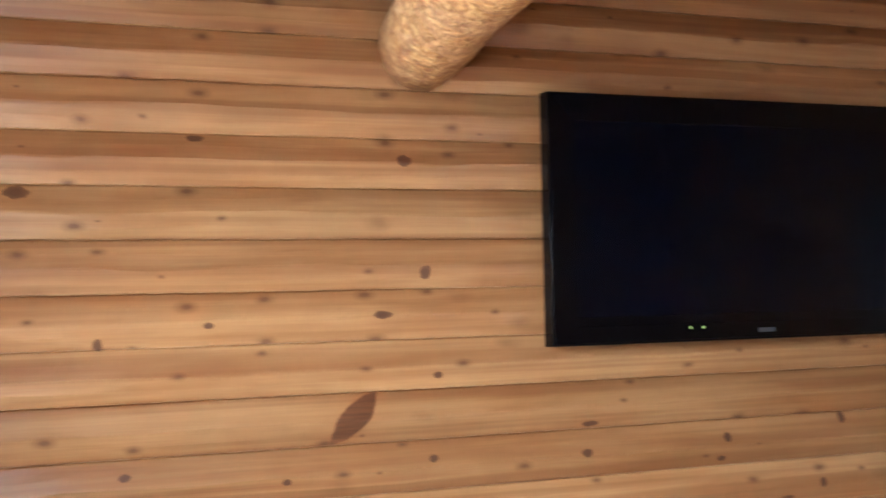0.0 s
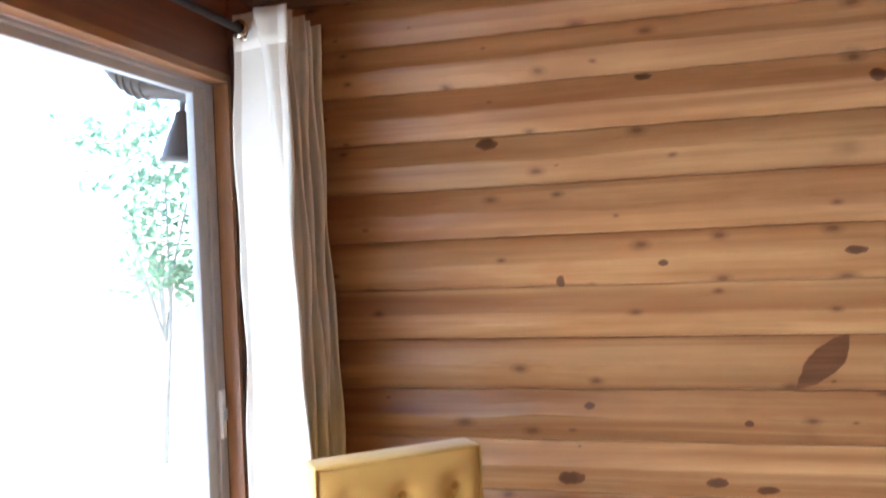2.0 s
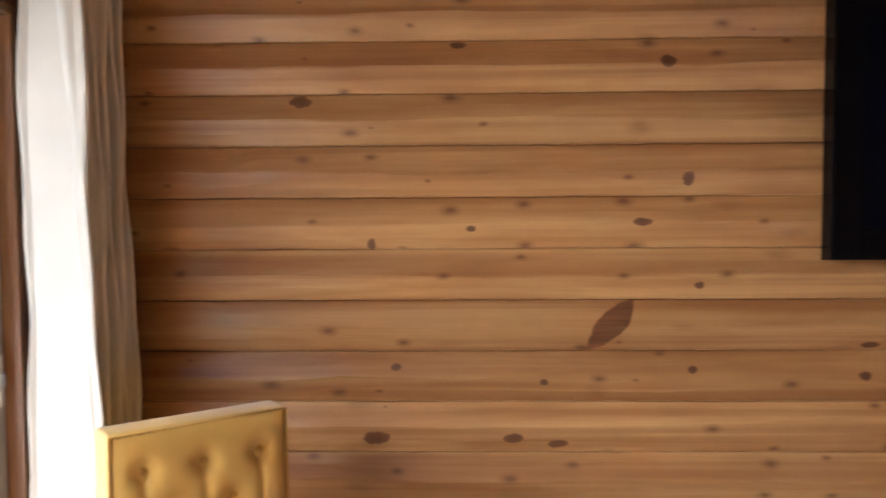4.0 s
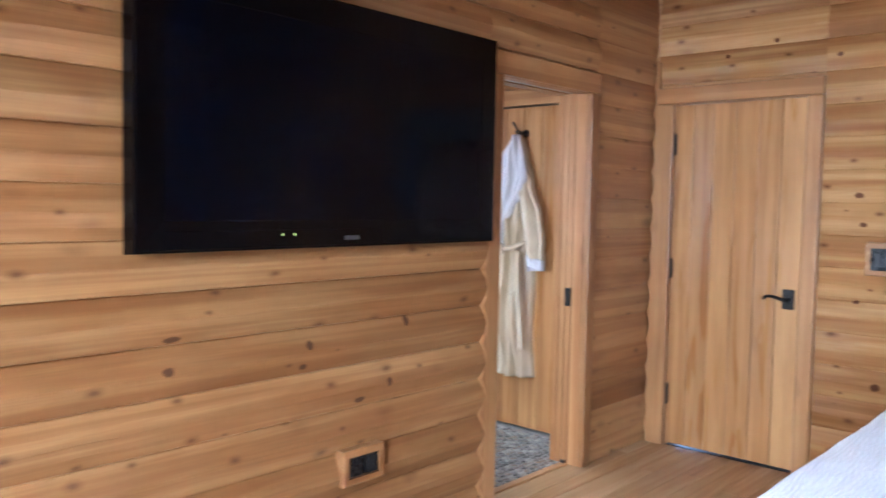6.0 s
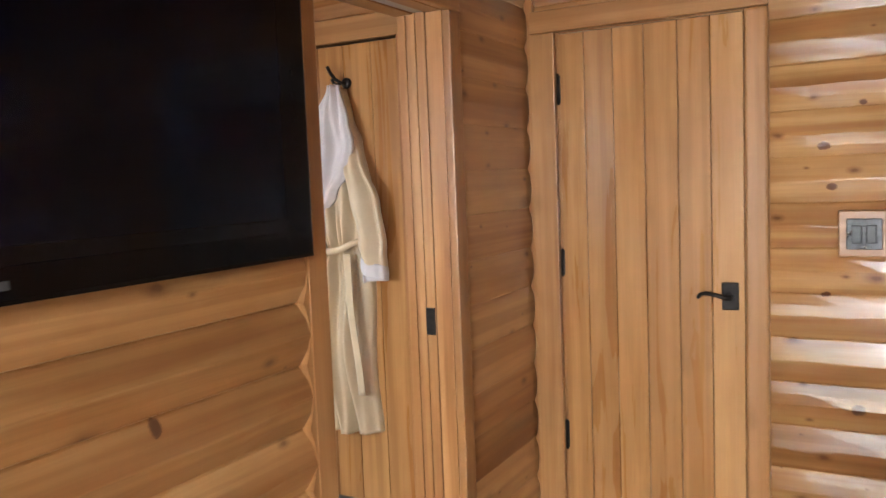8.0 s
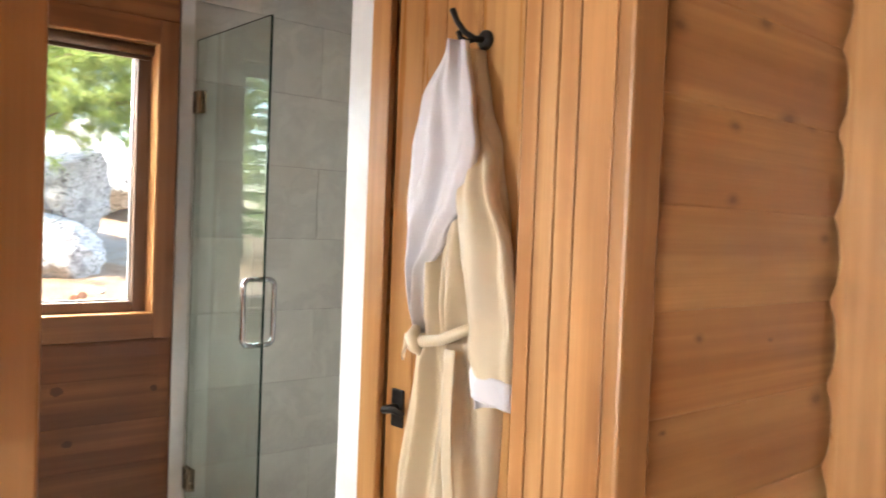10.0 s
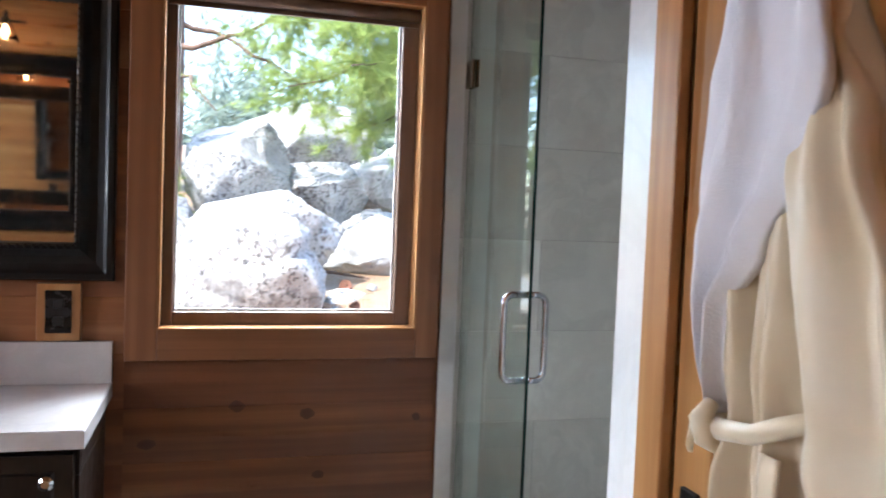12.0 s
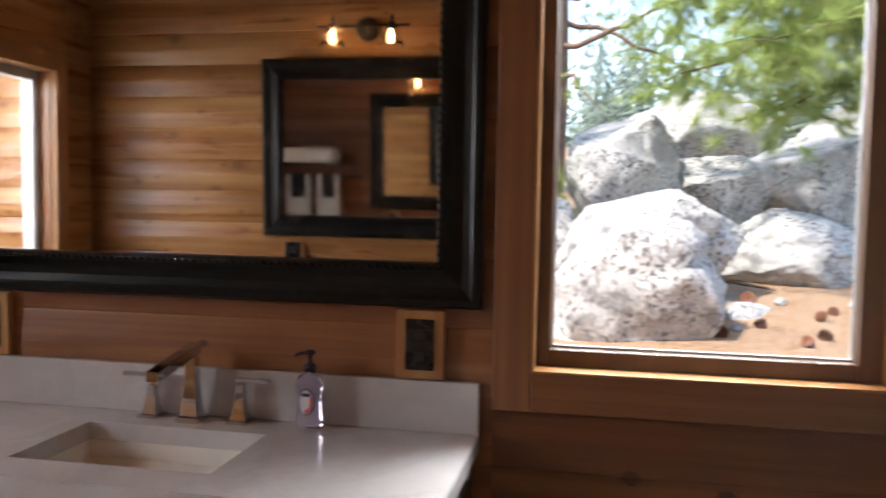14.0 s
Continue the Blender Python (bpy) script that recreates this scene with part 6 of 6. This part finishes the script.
def pine(name, base, height, lean, radius, limbs, label, seed, needles=26, length=0.15):
    """A pine: tapered trunk, crooked limbs (height, heading, reach, droop, tufts), crown of needle brushes."""
    rnd = random.Random(seed)
    t = thing(name, base, label, "pine tree")
    b = Vector(base)
    line = [b + Vector((lean[0] * k / 10 + 0.05 * math.sin(k), lean[1] * k / 10, height * k / 10 - 0.2)) for k in range(11)]
    trunk = tube(line, 0, 16, radii=[radius * (1 - 0.07 * k) for k in range(11)])
    for vert in trunk.verts:
        vert.co += 0.02 * Vector((noise.noise(vert.co * 6), noise.noise(vert.co * 6 + Vector((9, 0, 0))), 0))
    part("trunk", trunk, M_BARK, t, "rough red-brown bark", True)
    crown = bmesh.new()
    for h, heading, reach, droop, tufts in limbs:
        k = min(max(h / height * 10, 0), 9.99)
        p0 = line[int(k)].lerp(line[int(k) + 1], k - int(k))
        d = Vector((math.cos(radians(heading)), math.sin(radians(heading)), 0))
        sd = Vector((-d.y, d.x, 0))
        pts = [p0 + d * reach * s / 8 + sd * 0.10 * reach * math.sin(s * 1.1 + seed + h) * 0.4 + Vector((0, 0, droop * (s / 8) ** 1.5 + 0.05 * math.sin(s * 2 + h))) for s in range(9)]
        part("limb", tube(pts, 0, 9, radii=[0.05 * max(0.12, 1 - s / 9) * (0.5 + reach / 5) for s in range(9)]), M_BARK, t, smooth=True)
        for _ in range(tufts):
            s = rnd.uniform(0.35, 1.0) * 8
            q = pts[int(min(s, 7.99))].lerp(pts[int(min(s, 7.99)) + 1], s - int(min(s, 7.99)))
            o = Vector((rnd.gauss(0, 0.28), rnd.gauss(0, 0.28), rnd.gauss(-0.05, 0.22))) * (0.4 + 0.16 * reach)
            e = q + o
            tw = tube([q, q.lerp(e, 0.5) + Vector((0, 0, 0.03)), e], 0.005, 4, crown, False)
            tuft_mesh(crown, e, o + d * 0.1, needles, length, rnd)
    tagged(part("crown", crown, M_NEEDLE, t, "long soft green needle brushes"), kind="stuff")
    return t


pine("pine_tree", (4.35, 13.0, 1.4), 9.0, (0.3, 0.2), 0.22, (
    (2.6, -35, 2.6, 0.5, 20), (2.2, -70, 1.8, -0.7, 6), (3.0, -10, 2.4, -1.2, 10), (3.4, 25, 3.0, 0.6, 40), (4.2, -60, 3.0, 0.2, 60), (4.8, 180, 2.5, 0.3, 40), (5.6, -20, 2.6, 0.2, 60), (3.8, 120, 2.5, 0.3, 30), (6.4, 70, 2.2, 0.3, 50), (7.2, -90, 2.0, 0.3, 50), (8.0, 30, 1.6, 0.3, 50)),
    "tall pine with red-brown trunk behind the boulders", 3, 50, 0.17)
pine("pine_tree", (9.3, 9.2, 1.0), 7.0, (-0.4, -0.3), 0.18, (
    (2.2, 205, 2.9, -0.75, 150), (2.7, 195, 3.4, -0.85, 200), (2.9, 212, 3.3, -0.6, 190), (3.2, 185, 3.6, -0.5, 180), (3.5, 203, 3.4, -0.2, 150), (2.5, 218, 3.6, -0.6, 150), (4.6, 120, 2.4, 0.1, 50), (5.2, 250, 2.4, 0.1, 60), (5.8, 20, 2.0, 0.1, 50), (6.4, 190, 1.8, 0.2, 50)),
    "pine with drooping green boughs in front of the window", 7, 95, 0.19)
pine("pine_tree", (3.3, 8.2, 0.7), 5.6, (0.1, 0.0), 0.09, (
    (2.6, -70, 1.1, 0.1, 60), (2.9, -20, 1.1, 0.1, 60), (3.2, -110, 1.0, 0.1, 60), (3.5, 20, 1.0, 0.1, 50), (3.8, -60, 0.9, 0.1, 60), (4.2, -140, 0.8, 0.1, 50), (4.6, -40, 0.8, 0.1, 50), (1.5, -80, 1.1, 0.0, 50), (5.0, 60, 0.6, 0.1, 40),
    (0.9, 10, 1.4, 0.25, 46), (1.2, -30, 1.3, 0.15, 40), (1.6, 30, 1.2, 0.2, 30), (1.9, 150, 1.0, 0.2, 24), (2.4, -60, 0.8, 0.2, 24)),
    "young bright green pine beside the boulders", 11, 80, 0.16)


def far_trees():
    rnd = random.Random(5)
    bm = bmesh.new()
    for _ in range(260):
        x, y = rnd.uniform(-2, 70), rnd.uniform(45, 110)
        h, r = rnd.uniform(7, 16), rnd.uniform(1.2, 2.6)
        b = Vector((x, y, ground_z(x, y) - 0.3))
        for k in range(16):
            z = 0.08 + 0.92 * k / 16
            for s in range(9):
                a = rnd.uniform(0, 6.28)
                rr = r * (1 - z) * rnd.uniform(0.5, 1.2) + 0.08
                c = b + Vector((math.cos(a) * rr * 0.5, math.sin(a) * rr * 0.5, z * h))
                e = c + Vector((math.cos(a) * rr * 0.8, math.sin(a) * rr * 0.8, -0.25 + rnd.uniform(-0.2, 0.1)))
                o = Vector((-math.sin(a), math.cos(a), rnd.uniform(-0.2, 0.2))) * 0.22 * rr
                bm.faces.new([bm.verts.new(p) for p in (c + Vector((0, 0, 0.25)), e - o, e + o)])
    return tagged(link("far_woods", bm, M_FAR_HAZED), "distant conifer woods with haze put into their pale green", "woods", "", "stuff")


far_trees()


def fir(base, height, spread, seed, label):
    """A dense conifer: straight trunk, whorls of drooping boughs set with short sprays."""
    rnd = random.Random(seed)
    t = thing("fir_tree", base, label, "fir tree")
    b = Vector(base)
    part("trunk", tube([b + Vector((0, 0, height * k / 8 - 0.2)) for k in range(9)], 0, 12, radii=[0.14 * (1 - 0.11 * k) for k in range(9)]), M_BARK, t, "straight brown trunk", True)
    crown = bmesh.new()
    tiers = int(height / 0.26)
    for k in range(tiers):
        z = 0.35 + (height - 0.4) * k / tiers
        reach = spread * (1 - (z / height) ** 1.3) + 0.12
        for i in range(9):
            a = 2.4 * (k * 9 + i) + rnd.uniform(-0.3, 0.3)
            d = Vector((math.cos(a), math.sin(a), 0))
            sd = Vector((-d.y, d.x, 0))
            ln = reach * rnd.uniform(0.7, 1.12)
            m = max(4, int(ln / 0.055))
            for j in range(1, m + 1):
                f = j / m
                p = b + Vector((0, 0, z)) + d * ln * f + Vector((0, 0, 0.10 * ln * f - 0.30 * ln * f * f))
                for side in (-1, 1):
                    way = (d * rnd.uniform(0.3, 0.8) + sd * side * rnd.uniform(0.5, 1.0) + Vector((0, 0, rnd.uniform(-0.35, 0.15)))).normalized()
                    size = (0.20 - 0.09 * f) * rnd.uniform(0.7, 1.2)
                    wide = way.cross(Vector((0, 0, 1))).normalized() * 0.22 * size + Vector((0, 0, rnd.uniform(-0.1, 0.1) * size))
                    crown.faces.new([crown.verts.new(q) for q in (p, p + way * size * 0.5 + wide, p + way * size, p + way * size * 0.5 - wide)])
    tagged(part("crown", crown, M_FIR, t, "layered bright green boughs"), kind="stuff")
    return t


fir((2.35, 9.4, ground_z(2.35, 9.4)), 6.6, 1.35, 31, "dense green fir with layered drooping boughs")
fir((0.9, 12.4, ground_z(0.9, 12.4)), 8.5, 1.7, 32, "dense green fir with layered drooping boughs")


def cone(at, s, seed):
    bm = bmesh.new()
    for k in range(8):
        z = k / 7
        r = s * (0.35 + 0.65 * math.sin(math.pi * (0.15 + 0.75 * (1 - z))))
        n = 9
        for i in range(n):
            a = 2 * math.pi * (i + 0.5 * (k % 2)) / n
            d = Vector((math.cos(a), math.sin(a), 0))
            c = Vector((0, 0, s * 1.7 * z))
            t = Vector((-d.y, d.x, 0)) * s * 0.3
            bm.faces.new([bm.verts.new(p) for p in (c + d * 0.2 * s - t * 0.5, c + d * 0.2 * s + t * 0.5, c + d * r + t * 0.7 + Vector((0, 0, 0.18 * s)), c + d * r - t * 0.7 + Vector((0, 0, 0.18 * s)))])
    ob = link("pine_cone", bm, M_CONE)
    ob.location = (at[0], at[1], ground_z(*at) + 0.25 * s)
    ob.rotation_euler = (1.2, 0.3, seed)
    return tagged(ob, "brown open pine cone on the needle litter", "pine cone", "pine cones")


for k, (x, y, s) in enumerate(((6.25, 6.96, 0.06), (6.18, 6.2, 0.045), (6.65, 6.5, 0.04), (6.82, 6.7, 0.04), (6.6, 5.9, 0.045), (5.95, 5.8, 0.05), (6.4, 5.7, 0.04))):
    cone((x, y), s, k)
stick = bmesh.new()
tube([(5.95, 7.75, ground_z(5.95, 7.75) + 0.05), (6.25, 7.6, ground_z(6.25, 7.6) + 0.06), (6.55, 7.35, ground_z(6.55, 7.35) + 0.03)], 0, 7, stick, True, [0.012, 0.016, 0.01])
tagged(link("fallen_branch", stick, M_BARK), "dry fallen branch on the needle litter", "branch")

litter = bmesh.new()
rnd = random.Random(44)
for _ in range(2600):
    x, y = rnd.uniform(5.5, 8.2), rnd.uniform(4.9, 9.6)
    a, ln = rnd.uniform(0, math.pi), rnd.uniform(0.05, 0.13)
    c = Vector((x, y, ground_z(x, y) + 0.012))
    d, o = Vector((math.cos(a), math.sin(a), rnd.uniform(-0.1, 0.25))) * ln, Vector((-math.sin(a), math.cos(a), 0.3)) * 0.003
    litter.faces.new([litter.verts.new(p) for p in (c - o, c + o, c + d)])
tagged(link("needle_litter", litter, M_LITTER), "dry fallen pine needles scattered on the ground", "pine needles", "", "stuff")
for k, (x, y, r) in enumerate(((6.05, 6.05, 0.035), (6.95, 6.25, 0.03), (6.5, 6.95, 0.045), (7.05, 7.0, 0.04), (5.9, 6.95, 0.03), (6.75, 5.6, 0.03))):
    boulder((x, y, ground_z(x, y) + 0.3 * r), (r * 1.6, r * 1.2, r), 30.0 + k, "small pale stone lying in the needle litter")

# outside the patio: eave drain, flood lamp, leafy tree
spout = thing("downspout", (-0.1, 0.2, 1.96), "brown metal gutter elbow under the eave", "downspout")
bm = tube([(0.30, 0.10, 2.02), (0.12, 0.05, 2.03), (-0.10, -0.02, 2.05), (-0.17, -0.045, 2.08), (-0.205, -0.058, 2.13), (-0.21, -0.06, 2.20), (-0.20, -0.06, 2.30), (-0.20, -0.06, 2.50)], 0.042, 14)
bmesh.ops.translate(bm, vec=(0, 0, 0.06), verts=bm.verts)
part("pipe", bm, M_STEEL, spout, smooth=True)
for k in range(7):
    a = math.pi / 2 * k / 6
    c = (-0.10 - 0.11 * math.sin(a), -0.02 - 0.04 * math.sin(a), 2.11 + 0.13 * (1 - math.cos(a)))
    part("ridge", lathe(((0.047, -0.004), (0.050, 0.0), (0.047, 0.004)), c, 12, axis=0 if k < 4 else 2), M_STEEL, spout, smooth=True)
flood = thing("flood_lamp", (0.15, -0.2, 1.83), "dark bell-shaped outdoor lamp beside the patio door", "outdoor lamp")
part("shade", lathe(((0.085, 0.0), (0.075, 0.012), (0.05, 0.09), (0.028, 0.14), (0.02, 0.17)), (0.165, -0.20, 1.80), 20), M_STEEL, flood, smooth=True)
part("arm", tube([(0.165, -0.20, 1.965), (0.17, -0.20, 2.0), (0.2, -0.20, 2.01), (0.24, -0.20, 2.0)], 0.01, 8), M_STEEL, flood, smooth=True)


def leafy_tree(base, height, spread, seed, label):
    rnd = random.Random(seed)
    t = thing("leafy_tree", base, label, "tree")
    b = Vector(base)
    part("trunk", tube([b, b + Vector((0.1, 0, height * 0.5)), b + Vector((0.0, 0.15, height))], 0, 10, radii=[0.02, 0.014, 0.006]), M_TWIG, t, smooth=True)
    crown = bmesh.new()
    for _ in range(70):
        hub = b + Vector((rnd.gauss(0, spread), rnd.gauss(0, spread), height * rnd.uniform(0.55, 1.12)))
        for _ in range(16):
            c = hub + Vector((rnd.gauss(0, 0.07), rnd.gauss(0, 0.07), rnd.gauss(0, 0.05)))
            d = Vector((rnd.gauss(0, 1), rnd.gauss(0, 1), rnd.gauss(-0.3, 0.5))).normalized()
            o = d.orthogonal().normalized() * 0.019
            crown.faces.new([crown.verts.new(p) for p in (c - d * 0.035, c + o, c + d * 0.042, c - o)])
    tagged(part("crown", crown, M_LEAF, t), kind="stuff")
    for k in range(6):
        a = k * 1.1
        part("limb", tube([b + Vector((0.05, 0, height * 0.4)), b + Vector((math.cos(a) * spread * 0.6, math.sin(a) * spread * 0.6, height * 0.65)), b + Vector((math.cos(a) * spread * 1.3, math.sin(a) * spread * 1.3, height * 0.9))], 0, 7, radii=[0.012, 0.008, 0.004]), M_TWIG, t, smooth=True)
    return t


leafy_tree((-1.85, 2.55, -0.1), 2.35, 0.24, 4, "small leafy tree in bright sun beyond the patio")
patio_slab = structure("patio", bx((-22, -10, -0.30), (X_PATIO - 0.17, 16, -0.06), 0.02), M_PATIO_STONE, "pale sunlit concrete patio")
wing = tagged(thing("wall_wing", (0.9, 1.2, 0), "sunlit log wall of the neighbouring wing", "cabin wall"), kind="structure")
part("wall_core", bx((0.45, 0.18, -0.2), (0.55, 3.2, 2.9)), M_LOG_Y, wing)
siding(wing, 1, ((0.2, 3.2, 0.0, 2.8),), 0.55, 1, 0, 2.8, M_LOG_Y, 0.024, flat(2.8))

# ---- floor planks and pebbles ----
floor_ob = bpy.data.objects["floor"]
plank_mesh = {}
rnd = random.Random(12)
y = Y_SOUTH
row = 0
while y < 0.05:
    w = (0.127, 0.165, 0.102)[row % 3]
    x = X_PATIO + 0.002 - rnd.uniform(0, 0.9)
    while x < X_ENTRY:
        L = rnd.choice((1.1, 1.5, 1.9, 2.2))
        x0, x1 = max(x, X_PATIO + 0.002), min(x + L, X_ENTRY - 0.002)
        if x1 - x0 > 0.03:
            part("plank", bx((x0 + 0.0008, y + 0.0008, -0.011), (x1 - 0.0008, min(y + w, 0.058) - 0.0008, 0.0), 0.0012, seg=1), M_FLOOR, floor_ob)
        x += L
    y += w
    row += 1


def pebble_verts(cx, cy, a, b, turn, h):
    n = 8
    out = []
    for rr, zz in ((1.0, -0.004), (0.86, h * 0.6), (0.45, h)):
        for k in range(n):
            t = 2 * math.pi * k / n
            px, py = a * rr * math.cos(t), b * rr * math.sin(t)
            out.append((cx + px * math.cos(turn) - py * math.sin(turn), cy + px * math.sin(turn) + py * math.cos(turn), zz - 0.006))
    faces = [(r * n + k, r * n + (k + 1) % n, (r + 1) * n + (k + 1) % n, (r + 1) * n + k) for r in range(2) for k in range(n)]
    faces.append(tuple(2 * n + k for k in range(n)))
    return out, faces


shapes = []
for k in range(6):
    a, b = 0.021 + 0.003 * (k % 3), 0.013 + 0.0025 * (k % 2)
    vs, fs = pebble_verts(0, 0, a, b, 0, 0.007)
    me = bpy.data.meshes.new("pebble")
    me.from_pydata(vs, [], fs)
    me.materials.append(M_PEBBLE)
    me.polygons.foreach_set("use_smooth", [True] * len(me.polygons))
    shapes.append(me)
rest_v, rest_f = [], []
singles = 0
ny = int((Y_BATH - 0.11) / 0.036)
nx = int((X_BATH_R - X_BATH_L) / 0.046)
for j in range(ny):
    for i in range(nx):
        cx = X_BATH_L + 0.025 + i * 0.046 + (0.023 if j % 2 else 0) + rnd.uniform(-0.004, 0.004)
        cy = 0.128 + j * 0.036 + rnd.uniform(-0.003, 0.003)
        turn = rnd.gauss(0, 0.45)
        if cx > X_BATH_R - 0.02:
            continue
        if 5.05 < cx < 5.62 and cy < 0.92 and singles < 290:
            ob = new("pebble", shapes[rnd.randrange(6)])
            ob.parent = bath_floor
            ob.location = (cx, cy, 0)
            ob.rotation_euler = (0, 0, turn)
            singles += 1
        else:
            vs, fs = pebble_verts(cx, cy, rnd.uniform(0.019, 0.024), rnd.uniform(0.013, 0.016), turn, 0.007)
            n0 = len(rest_v)
            rest_v += vs
            rest_f += [tuple(n0 + q for q in f) for f in fs]
me = bpy.data.meshes.new("pebble_field")
me.from_pydata(rest_v, [], rest_f)
me.materials.append(M_PEBBLE)
field = new("pebble_field", me)
field.parent = bath_floor
tagged(field, "dark mixed river pebbles set in grout", kind="stuff")
